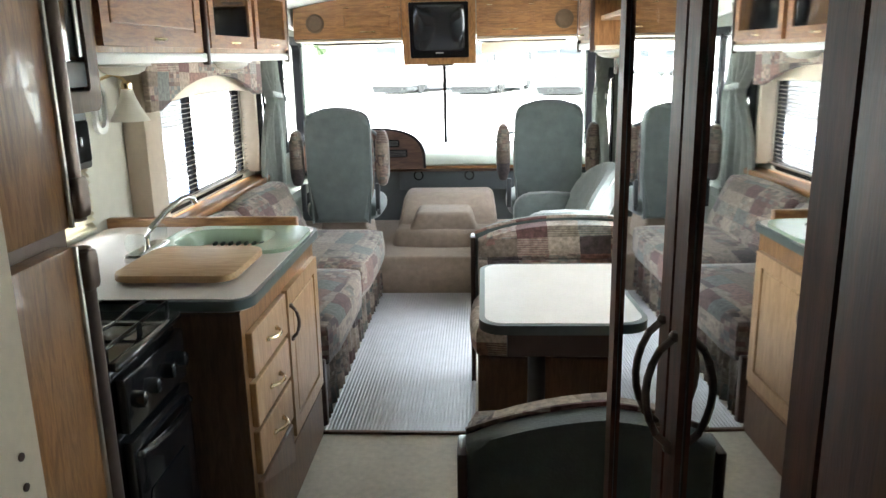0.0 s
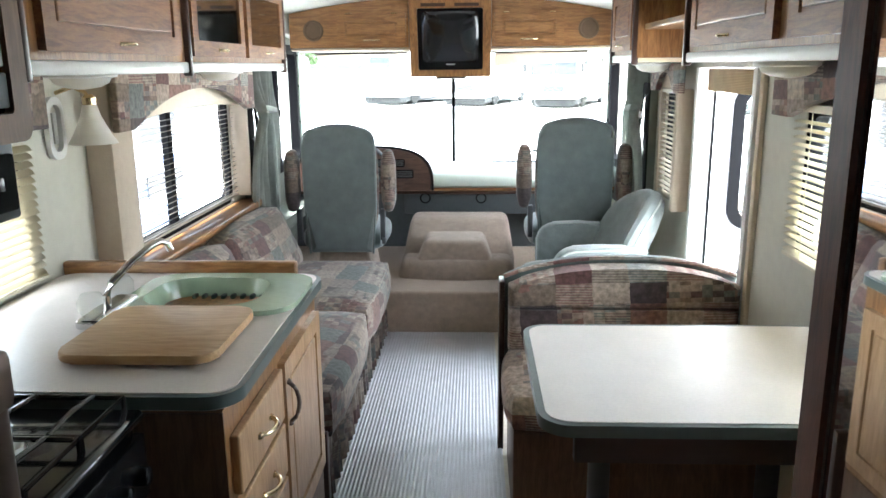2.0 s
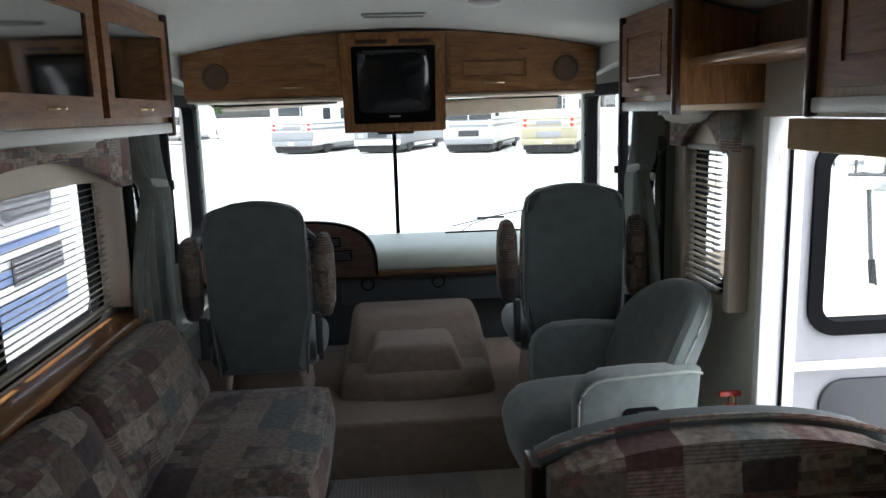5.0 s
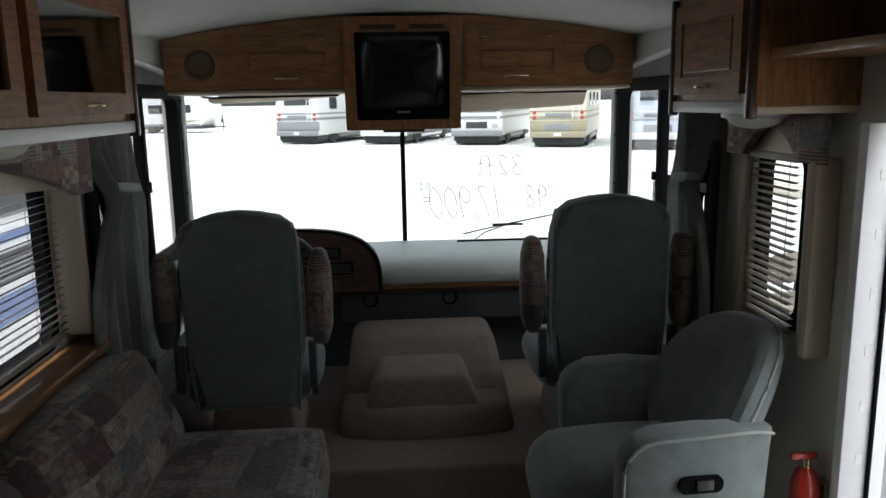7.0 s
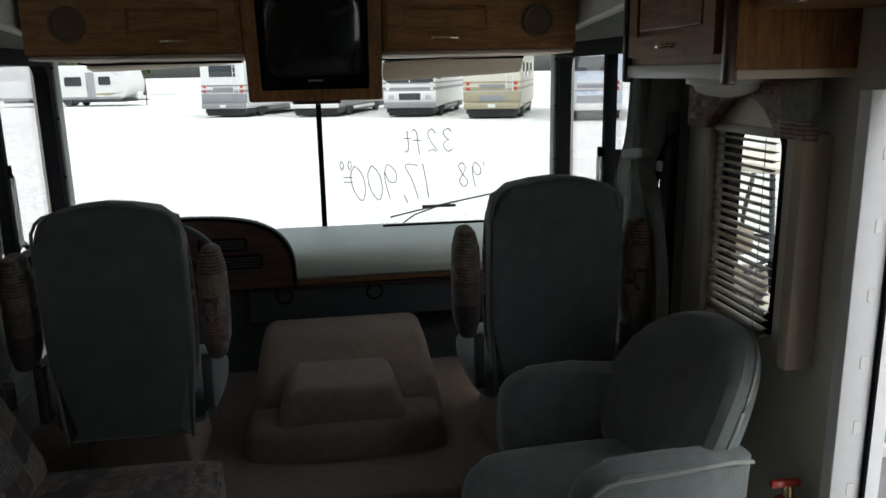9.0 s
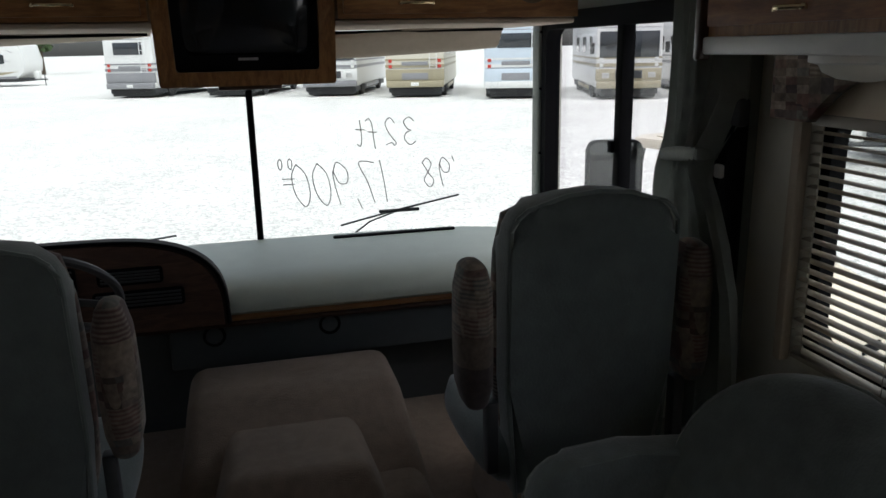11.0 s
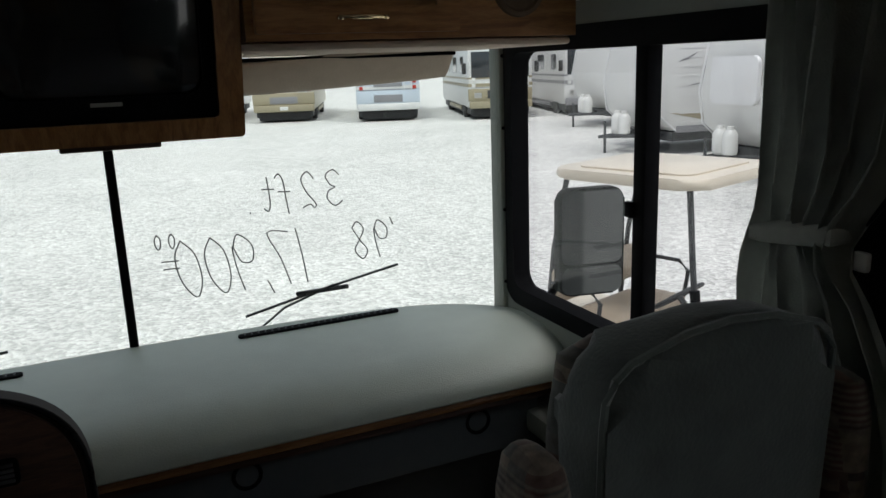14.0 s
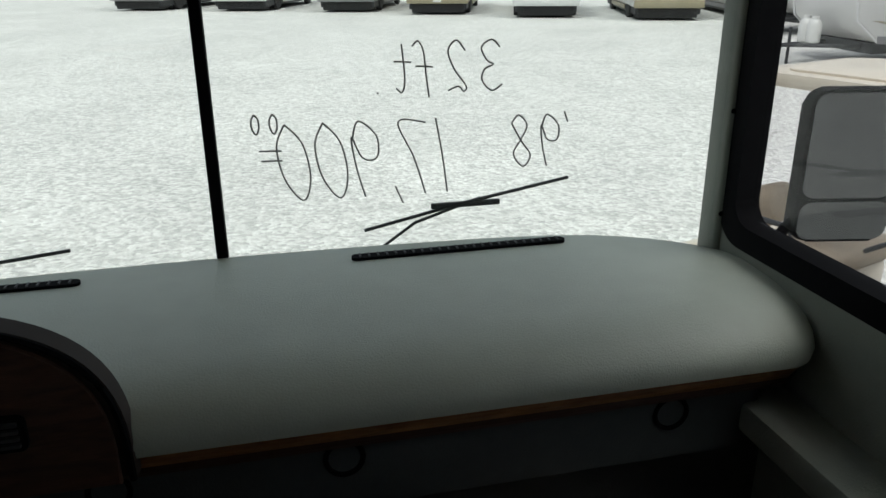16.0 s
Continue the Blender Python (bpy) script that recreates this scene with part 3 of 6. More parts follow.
bm = bmesh.new()
section = [(0.0, 0.455), (-0.024, 0.47), (-0.03, 0.495), (-0.018, 0.522), (0.012, 0.545), (0.06, 0.563), (0.12, 0.574)]
xs = np.concatenate([np.linspace(-1.175, -1.06, 14), np.linspace(-1.03, 1.03, 36), np.linspace(1.06, 1.165, 14)])
lines = []
for x in xs:
    edge = dash_corner(x)
    back = windscreen_y(x) - 5.36 - 0.005
    line = [bm.verts.new((x, dy + edge, z)) for dy, z in section]
    line.append(bm.verts.new((x, (back + 0.2) / 2, 0.58)))
    line.append(bm.verts.new((x, back, 0.572)))
    line.append(bm.verts.new((x, back, 0.44)))
    line.append(bm.verts.new((x, 0.16 + 0.4 * edge, 0.44)))
    lines.append(line)
for a, b in zip(lines, lines[1:]):
    for k in range(len(a)):
        bm.faces.new((a[k], a[(k + 1) % len(a)], b[(k + 1) % len(a)], b[k]))
bm.faces.new(lines[0])
bm.faces.new(lines[-1])
part("top_pad", bm, M_DASH, dash)
bm = tube([(x, 0.012 + dash_corner(x), 0.445) for x in np.linspace(-1.16, 1.15, 41)], 0.016, 8)
part("wood_edge", bm, M_OAK_X, dash, "reddish wood trim strip")
part("wood_edge", tube([(x, 0.02 + dash_corner(x), 0.418) for x in np.linspace(-1.16, 1.15, 41)], 0.012, 8), M_EDGE, dash)
low = part("lower_panel", box(-0.34, 1.06, 0.03, 0.07, 0.26, 0.425, 0.01), M_DASHLOW, dash, "dark blue-grey lower panel")
for x in (-0.19, 0.21, 0.86):
    part("speaker_hole", lathe([(0.04, 0), (0.038, -0.006), (0.031, -0.005), (0.028, -0.0005), (0.002, -0.0004)], (x, 0.032, 0.4 - 0.085 * (x < 0.5) + (-0.03 if x > 0.5 else 0.09 - 0.03), ), "y", 18), M_RUBBER, dash)
part("foot_panel", box(-1.18, 1.18, 0.12, 0.16, 0, 0.44), M_DASHLOW, dash)
for x0, x1, dy in ((0.29, 0.81, 0.485), (-0.81, -0.29, 0.485)):
    v = part("defrost_vent", slab(rounded(x0, x1, dy, dy + 0.03, 0.014, 4), "z", 0.574, 0.583), M_RUBBER, dash, "black slotted defroster vent")
    for k in range(24):
        x = x0 + 0.02 + (x1 - x0 - 0.04) * k / 23
        part("fin", box(x - 0.002, x + 0.002, dy + 0.004, dy + 0.026, 0.583, 0.586), M_PLASTIC, v)

# instrument hump
hump = thing("instrument_binnacle", "rounded reddish-brown instrument hood with dark vents on the dashboard", "instrument panel", (-0.625, 5.325, 0.69))
prof = [(0.5 * math.copysign(abs(math.cos(math.pi * k / 40)) ** 0.62, math.cos(math.pi * k / 40)), 0.315 * max(0.0, math.sin(math.pi * k / 40)) ** 0.62) for k in range(41)]
M_HOOD = material("dark_brown_hood", (0.03, 0.02, 0.016), 0.75, vary=0.2)
M_FACE = wood("face_wood", (0.045, 0.02, 0.013), (0.1, 0.05, 0.032), 0, rough=0.6)
part("hood", slab(prof, "y", 0.0, 0.045, 0.012), M_HOOD, hump)
part("face", slab([(0.955 * u, 0.955 * v) for u, v in prof], "y", -0.012, 0.001, 0.004), M_FACE, hump, "dark reddish wood-look face")
part("rim_seam", tube([(0.985 * u, -0.002, 0.985 * v) for u, v in prof], 0.006, 6), M_RUBBER, hump)
for x0, x1, z0, z1 in ((0.1, 0.3, 0.17, 0.225), (0.08, 0.36, 0.09, 0.15), (-0.34, 0.04, 0.08, 0.24)):
    vent = part("gauge_panel", slab(rounded(x0, x1, z0, z1, 0.012, 3), "y", -0.02, -0.011), M_RUBBER, hump)
    for k in range(4):
        z = z0 + 0.012 + (z1 - z0 - 0.024) * k / 3
        part("louvre", box(x0 + 0.01, x1 - 0.01, -0.026, -0.019, z - 0.003, z + 0.003), M_PLASTIC, vent)
for x in (-0.24, -0.08):
    dial = part("dial", lathe([(0.062, -0.026), (0.06, -0.03), (0.052, -0.028), (0.002, -0.0275)], (x, 0, 0.165), "y", 24), M_RUBBER, hump, "round dark dial with a pale rim")
    part("needle", box(x - 0.002, x + 0.03, -0.0315, -0.029, 0.163, 0.167), M_WHITE, dial)
wheel = thing("steering_wheel", "thin-rimmed dark steering wheel in front of the driver's seat", "steering wheel", (-0.64, 5.08, 0.905))
tilt = pose(0, 0, 0, -48, 0, 0)
rim = [tilt @ Vector((0.215 * math.cos(2 * math.pi * k / 40), 0.215 * math.sin(2 * math.pi * k / 40), 0)) for k in range(40)]
part("rim", tube(rim, 0.013, 8, closed=True), M_PLASTIC, wheel)
part("hub", turned(lathe([(0.07, -0.03), (0.075, 0.0), (0.06, 0.02)], (0, 0, 0)), tilt), M_PLASTIC, wheel)
for a in (20, 160, 270):
    part("spoke", tube([tilt @ Vector((0.05 * math.cos(radians(a)), 0.05 * math.sin(radians(a)), 0)), tilt @ Vector((0.212 * math.cos(radians(a)), 0.212 * math.sin(radians(a)), 0))], 0.012, 6), M_PLASTIC, wheel)
part("stalk", tube([tilt @ Vector((0.03, 0.0, -0.08)), tilt @ Vector((0.15, 0.05, -0.075)), tilt @ Vector((0.2, 0.08, -0.07))], 0.007, 6), M_PLASTIC, wheel)
part("column", tube([tilt @ Vector((0, 0, -0.02)), tilt @ Vector((0, 0, -0.36))], 0.035, 10), M_PLASTIC, wheel)

# engine cover between the seats
cover = thing("engine_cover", "carpeted stepped engine cover between the cab seats", "engine cover", (0.05, 5.0, 0.25))


def frustum(x0, x1, y0, y1, z0, z1, inset_x, inset_front, r=0.035, inset_back=0.0):
    own = bmesh.new()
    lo = [own.verts.new(p) for p in ((x0, y0, z0), (x1, y0, z0), (x1, y1, z0), (x0, y1, z0))]
    hi = [own.verts.new(p) for p in ((x0 + inset_x, y0 + inset_front, z1), (x1 - inset_x, y0 + inset_front, z1), (x1 - inset_x, y1 - inset_back, z1), (x0 + inset_x, y1 - inset_back, z1))]
    for k in range(4):
        own.faces.new((lo[k], lo[(k + 1) % 4], hi[(k + 1) % 4], hi[k]))
    own.faces.new(lo)
    own.faces.new(hi)
    bmesh.ops.bevel(own, geom=own.edges[:], offset=r, segments=4, profile=0.5, affect="EDGES")
    return own


def bulged(bm, depth):
    """Curves the front of a carpeted block outwards."""
    for v in bm.verts:
        if v.co.y < 0:
            v.co.y -= depth * (1 - (v.co.x / 0.4) ** 2) * min(1.0, -v.co.y / 0.3)
    return bm


def split_wide(bm, cuts=7):
    long = [e for e in bm.edges if abs(e.verts[0].co.x - e.verts[1].co.x) > 0.2]
    bmesh.ops.subdivide_edges(bm, edges=long, cuts=cuts, use_grid_fill=True)
    return bm


part("base", bulged(split_wide(frustum(-0.38, 0.38, -0.4, 0.33, -0.02, 0.115, 0.03, 0.05, 0.045)), 0.07), M_CARPET, cover)
part("body", bulged(split_wide(frustum(-0.36, 0.38, -0.34, 0.34, 0.02, 0.295, 0.04, 0.4, 0.05)), 0.03), M_CARPET, cover)
part("hatch", frustum(-0.27, 0.245, -0.4, 0.12, 0.06, 0.225, 0.07, 0.07, 0.032), M_CARPET, cover, "raised carpeted hatch with sloped sides")


# ---- seats ----
def captain_seat(x, y, label, lift=0.0):
    s = thing("captain_seat", label, "seat", (x, y, 0.25 + lift), group="cab seats")
    back = bmesh.new()
    w = 0.21
    outline = [(-w + 0.02, 0.2), (-w, 0.5), (-w, 0.85)] + [(-w + 0.07 - 0.07 * math.cos(radians(a)), 0.87 + 0.075 * math.sin(radians(a))) for a in (15, 40, 65, 85)] + [(-0.08, 0.965), (0, 0.972), (0.08, 0.965)] + [(w - 0.07 + 0.07 * math.cos(radians(a)), 0.87 + 0.075 * math.sin(radians(a))) for a in (85, 65, 40, 15)] + [(w, 0.85), (w, 0.5), (w - 0.02, 0.2)]
    back = slab(outline, "y", -0.055, 0.075, 0.04)
    for v in back.verts:
        v.co.y += 0.04 - 0.1 * (v.co.z - 0.3) ** 2 * 0.5
        if v.co.y > 0.03:
            v.co.x *= 1 - 0.1 * max(0, v.co.z - 0.8)
    b = part("backrest", back, M_VELOUR, s)
    part("piping", tube([(u * 1.005, -0.045 + 0.04 - 0.05 * (z - 0.3) ** 2, z) for u, z in outline], 0.006, 6), M_VELOURL, b)
    part("front_cushion", soft(-0.2, 0.2, 0.06, 0.15, 0.3, 0.92, 0.04, 0.02), M_PATCH, b, "patchwork cloth front of the backrest")
    part("seat", soft(-0.245, 0.245, 0.02, 0.52, 0.2, 0.35, 0.06, 0.02), M_VELOUR, s)
    for d in (-1, 1):
        a = part("armrest", soft(min(d * 0.25, d * 0.325), max(d * 0.25, d * 0.325), -0.03, 0.09, 0.46, 0.815, 0.034, 0.008), M_PATCH, s, "patchwork cloth armrest folded upright")
        part("hinge", box(d * 0.25 - 0.015, d * 0.25 + 0.015, -0.01, 0.03, 0.28, 0.47, 0.006), M_PLASTIC, a)
    part("pedestal", frustum(-0.18, 0.18, 0.04, 0.44, -lift, 0.21, 0.03, 0.03, 0.02), M_CARPET, s)
    part("recline_knob", lathe([(0.025, 0), (0.022, 0.02), (0.01, 0.025)], (0.245, 0.0, 0.28), "x", 12), M_PLASTIC, s)
    return s


captain_seat(-0.635, 4.44, "teal-grey velour driver's seat with folded patchwork armrests")
captain_seat(0.737, 4.37, "teal-grey velour passenger seat with folded patchwork armrests", 0.035)


def barrel_chair(x, y, rz):
    """A swivel tub chair: round domed back, low arms that curve into it, a deep rolled seat. Local -y is its front."""
    c = thing("barrel_chair", "small worn grey velour barrel chair with curved back", "armchair", (x, y, 0.0), rz)
    part("base", lathe([(0.2, 0.0), (0.2, 0.03), (0.06, 0.06), (0.06, 0.2)], (0, 0, 0), n=20), M_PLASTIC, c)
    seat = soft(-0.255, 0.255, -0.4, 0.2, 0.18, 0.5, 0.1, 0.03, 9)
    for v in seat.verts:
        v.co.y += 0.16 * max(0.0, 0.38 - v.co.z) * (v.co.y < 0)
        v.co.z -= 0.35 * max(0.0, v.co.x ** 2 - 0.02) * (v.co.z > 0.4)
    part("seat", seat, M_VELOURL, c)
    oval = [(0.285 * math.copysign(abs(math.cos(2 * math.pi * k / 48)) ** 0.9, math.cos(2 * math.pi * k / 48)), 0.3 * math.copysign(abs(math.sin(2 * math.pi * k / 48)) ** 0.92, math.sin(2 * math.pi * k / 48))) for k in range(48)]
    own = bmesh.new()
    front, rear = [], []
    for q in (0.0, 0.35, 0.6, 0.8, 0.93, 1.0):
        thick = 0.055 * math.sqrt(max(0.0, 1 - q ** 4)) + 0.012
        for store, d in ((front, -thick - 0.01), (rear, thick)):
            if q == 0.0:
                store.append([own.verts.new((0, d, 0))])
            else:
                store.append([own.verts.new((u * q, d - 1.15 * (u * q) ** 2, v * q)) for u, v in oval])
    for store in (front, rear):
        for a, b in zip(store, store[1:]):
            for k in range(48):
                own.faces.new((a[0], b[k], b[(k + 1) % 48]) if len(a) == 1 else (a[k], a[(k + 1) % 48], b[(k + 1) % 48], b[k]))
    for k in range(48):
        own.faces.new((front[-1][k], front[-1][(k + 1) % 48], rear[-1][(k + 1) % 48], rear[-1][k]))
    place = pose(0, 0.2, 0.63, -23, 0, 0)
    back = part("backrest", turned(own, place), M_VELOURL, c)
    part("seam", turned(tube([(u * 1.004, 0.014 - 1.15 * u * u, v * 1.004) for u, v in oval], 0.005, 6, closed=True), place), M_CURTAIN, back)
    for d in (-1, 1):
        # the side in profile: a rounded front corner, a level top, a back edge that leans with the backrest
        side = [(-0.15, 0.14), (-0.23, 0.3), (-0.26, 0.48)] + [(-0.16 - 0.1 * math.cos(radians(a)), 0.59 + 0.1 * math.sin(radians(a))) for a in (10, 30, 50, 70, 90)] + [(-0.02, 0.695), (0.14, 0.69), (0.2, 0.675), (0.17, 0.4), (0.12, 0.14)]
        own = slab(side, "x", min(d * 0.255, d * 0.345), max(d * 0.255, d * 0.345), 0.022)
        for v in own.verts:
            v.co.x -= d * 0.5 * max(0.0, v.co.y - 0.02) ** 1.5
        arm = part("arm", own, M_VELOURL, c)
        pip = [(d * 0.343 - d * 0.5 * max(0.0, u - 0.02) ** 1.5, u * 0.985, v - 0.014) for u, v in side[1:-2]]
        part("piping", tube(pip, 0.0055, 6), M_VELOURP, arm, "pale piping")
        part("latch_plate", slab(rounded(-0.1, 0.03, 0.52, 0.57, 0.022, 5), "x", d * 0.344, d * 0.354), M_RUBBER, arm, "black oval release latch")
        part("latch", box(min(d * 0.35, d * 0.36), max(d * 0.35, d * 0.36), -0.05, 0.0, 0.53, 0.56, 0.003), M_PLASTIC, arm)
    return c


M_VELOURP = material("pale_velour", (0.3, 0.32, 0.29), 0.9, vary=0.2, sheen=0.2)
barrel_chair(0.785, 3.89, -87)


# ---- living area ----
sofa = thing("sofa", "long sofa in muted patchwork cloth against the window wall", "sofa", (-0.75, 3.35, 0))
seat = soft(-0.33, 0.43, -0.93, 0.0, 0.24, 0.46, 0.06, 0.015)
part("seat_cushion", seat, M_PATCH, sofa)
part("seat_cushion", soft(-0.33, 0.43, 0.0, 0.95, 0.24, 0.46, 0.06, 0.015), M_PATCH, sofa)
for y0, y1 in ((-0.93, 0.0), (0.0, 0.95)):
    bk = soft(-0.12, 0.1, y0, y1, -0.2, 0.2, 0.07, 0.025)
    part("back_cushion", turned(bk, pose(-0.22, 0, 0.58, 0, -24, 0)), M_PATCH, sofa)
front = bmesh.new()
rows = []
for k in range(121):
    y = -0.92 + 1.86 * k / 120
    wob = 0.008 * math.sin(k * 1.9) + 0.006 * math.sin(k * 0.63)
    rows.append([front.verts.new((0.385 + wob * f, y, z)) for z, f in ((0.3, 0.4), (0.16, 1.0), (0.015, 1.6))])
for a, b in zip(rows, rows[1:]):
    for k in range(2):
        front.faces.new((a[k], b[k], b[k + 1], a[k + 1]))
bmesh.ops.solidify(front, geom=front.faces[:], thickness=0.012)
part("skirt", front, M_PATCH, sofa, "pleated patchwork skirt")
part("base", box(-0.4, 0.36, -0.92, 0.94, 0.0, 0.28), M_PANEL, sofa)
part("end_panel", box(-0.4, 0.4, -0.96, -0.925, 0.0, 0.3, 0.006), M_EDGE, sofa)

bm = bmesh.new()
rows = []
for k in range(4 * 40 + 1):
    x = -0.36 + 0.64 * k / 160
    rows.append([bm.verts.new((x, y, z)) for y, z in ((2.34, 0.001), (2.34, 0.005 + 0.003 * (k % 4 in (1, 2))), (4.28, 0.005 + 0.003 * (k % 4 in (1, 2))), (4.28, 0.001))])
for a, b in zip(rows, rows[1:]):
    for k in range(4):
        bm.faces.new((a[k], b[k], b[(k + 1) % 4], a[(k + 1) % 4]))
bm.faces.new(rows[0])
bm.faces.new(rows[-1])
mat = tagged(part("floor_mat", bm, M_MAT, smooth=False), "glossy ribbed grey vinyl runner over the aisle carpet", "floor mat")
part("binding", box(-0.36, 0.28, 2.32, 2.342, 0.0, 0.012, 0.003), M_PANEL, mat)


def bench(name, y_back, facing, label, top=0.8):
    """A dinette bench: base, seat cushion, backrest with an arched top. facing: -1 looks to -y."""
    b = thing(name, label, "bench", (0.735, y_back, 0), group="dinette benches")
    f = facing
    y = lambda a, c: (min(a * f, c * f), max(a * f, c * f))
    part("base", box(-0.44, 0.44, *y(0.06, 0.52), 0.0, 0.33, 0.008), M_PANEL, b)
    part("seat_cushion", soft(-0.46, 0.45, *y(0.08, 0.56), 0.33, 0.49, 0.05, 0.015), M_PATCHLIT, b)
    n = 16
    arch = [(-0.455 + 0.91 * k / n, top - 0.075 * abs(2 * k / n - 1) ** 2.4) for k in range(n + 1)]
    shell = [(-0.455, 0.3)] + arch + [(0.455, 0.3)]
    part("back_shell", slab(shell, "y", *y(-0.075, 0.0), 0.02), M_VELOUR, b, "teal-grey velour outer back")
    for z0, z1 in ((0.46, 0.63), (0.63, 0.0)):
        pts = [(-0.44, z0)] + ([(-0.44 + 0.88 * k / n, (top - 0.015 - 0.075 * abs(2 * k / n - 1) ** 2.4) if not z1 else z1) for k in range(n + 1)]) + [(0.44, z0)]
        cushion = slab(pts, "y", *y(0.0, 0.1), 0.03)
        part("back_cushion", cushion, M_PATCHLIT, b)
    part("piping", tube([(u, 0.0, v + 0.004) for u, v in arch], 0.008, 6), M_PATCHLIT, b)
    part("side_trim", box(-0.475, -0.452, *y(-0.08, 0.02), 0.0, top - 0.09, 0.005), M_EDGE, b, "dark edge trim")
    return b


bench("dinette_bench", 2.88, -1, "patchwork dinette bench with a padded arched back, behind the table", 0.81)
bench("dinette_bench", 1.05, 1, "dinette bench with teal-grey velour outer back, in front of the table", 0.755)

table = thing("dinette_table", "pale laminate dinette table with a sage-green rounded edge", "table", (0.75, 1.86, 0))
part("tabletop", slab(rounded(-0.425, 0.445, -0.325, 0.325, 0.06, 8), "z", 0.745, 0.776), M_LAMINATE, table)
part("edge_band", ring(rounded(-0.442, 0.449, -0.342, 0.342, 0.075, 8), rounded(-0.424, 0.447, -0.324, 0.324, 0.06, 8), "z", 0.745, 0.774), M_GREENEDGE, table)
for x in (-0.25, 0.2):
    leg = part("leg", lathe([(0.11, 0.0), (0.1, 0.02), (0.03, 0.04), (0.03, 0.72), (0.08, 0.735)], (x, 0, 0.0)), M_PLASTIC, table)
part("apron", box(-0.36, 0.4, -0.3, -0.27, 0.66, 0.74, 0.005), M_EDGE, table)


# ---- wall cabinets ----
def overhead(name, side, y0, y1, front, z0, doors, label, pane=None, near_trim=True):
    """A row unit of overhead cabinet on a side wall."""
    c = thing(name, label, "wall cabinet", (side * 1.2, (y0 + y1) / 2, z0), group="overhead cabinets")
    cy, d = (y0 + y1) / 2, 1.2 - front
    top = roof_z(front) - z0 - 0.005
    a, b = sorted((0, -side * d))
    body = slab([(-side * d, 0.02), (-side * d, top), (0, roof_z(1.2) - z0 - 0.02), (0, 0.02)], "y", y0 - cy, y1 - cy)
    part("body", body, M_OAK_Z, c)
    part("bottom", box(a, b, y0 - cy + 0.004, y1 - cy - 0.004, 0.0, 0.019), M_CREAM, c)
    part("light_rail", box(*sorted((-side * d, -side * (d + 0.012))), y0 - cy, y1 - cy, 0.0, 0.035, 0.006), M_WHITE, c, "white valance rail")
    for y in (y0, y1):
        s = 1 if y == y1 else -1
        if near_trim or s > 0:
            part("corner_trim", box(*sorted((-side * (d - 0.01), -side * (d + 0.022))), *sorted((y - cy, y - cy - s * 0.022)), -0.012, top, 0.008, 3), M_EDGE, c)
    for u0, u1 in doors:
        dr = raised_door(c, "x", -side * d, u0 - cy, u1 - cy, 0.055, top - 0.03, M_OAK_DOOR, pane, -side)
        m = (u0 + u1) / 2 - cy
        handle(dr, (-side * (d + 0.02), m - 0.035, 0.08), (-side * (d + 0.02), m + 0.035, 0.08), (-side, 0, 0), M_BRASS, 0.005, 0.022)
    return c


overhead("overhead_cabinet", -1, 1.6, 2.6, 0.81, 1.53, [(1.69, 2.51)], "oak overhead kitchen cabinet with a raised-panel door")
overhead("overhead_cabinet", -1, 2.605, 3.97, 0.82, 1.53, [(2.65, 3.26), (3.31, 3.93)], "oak overhead cabinet with two reflective glass doors", M_SMOKE, False)
overhead("overhead_cabinet", 1, 1.1, 2.92, 0.95, 1.55, [(1.14, 1.95), (2.05, 2.83)], "oak overhead cabinet above the dinette")
overhead("overhead_cabinet", 1, 3.64, 4.235, 0.908, 1.555, [(3.7, 4.19)], "small oak overhead cabinet beside the entry door")
shelf = thing("door_shelf", "oak shelf niche above the entry door", "shelf", (1.2, 3.28, 1.7))
part("board", box(-0.26, -0.01, -0.355, 0.355, 0.0, 0.025, 0.004), M_OAK_Y, shelf)
part("back", box(-0.03, -0.005, -0.355, 0.355, 0.03, 0.2), M_PANEL, shelf)


def dome_light(x, y, z, label="round frosted dome light under the cabinet"):
    l = thing("dome_light", label, "light", (x, y, z), group="dome lights")
    part("rim", lathe([(0.1, 0), (0.1, -0.012), (0.085, -0.016)], (0, 0, 0), n=24), M_WHITE, l)
    part("shade", lathe([(0.085, -0.012), (0.075, -0.03), (0.05, -0.042), (0.01, -0.048)], (0, 0, 0), n=24), M_SHADEGL, l)


dome_light(-0.98, 2.2, 1.535)
dome_light(-0.98, 3.45, 1.535)
dome_light(1.05, 3.93, 1.553)
dome_light(1.08, 2.3, 1.55)

# ---- front cabinets and television ----
FY = 5.22
M_SPEAKER = material("brown_grille", (0.13, 0.085, 0.05), 0.8, vary=0.2, bump=0.5, bump_scale=300)


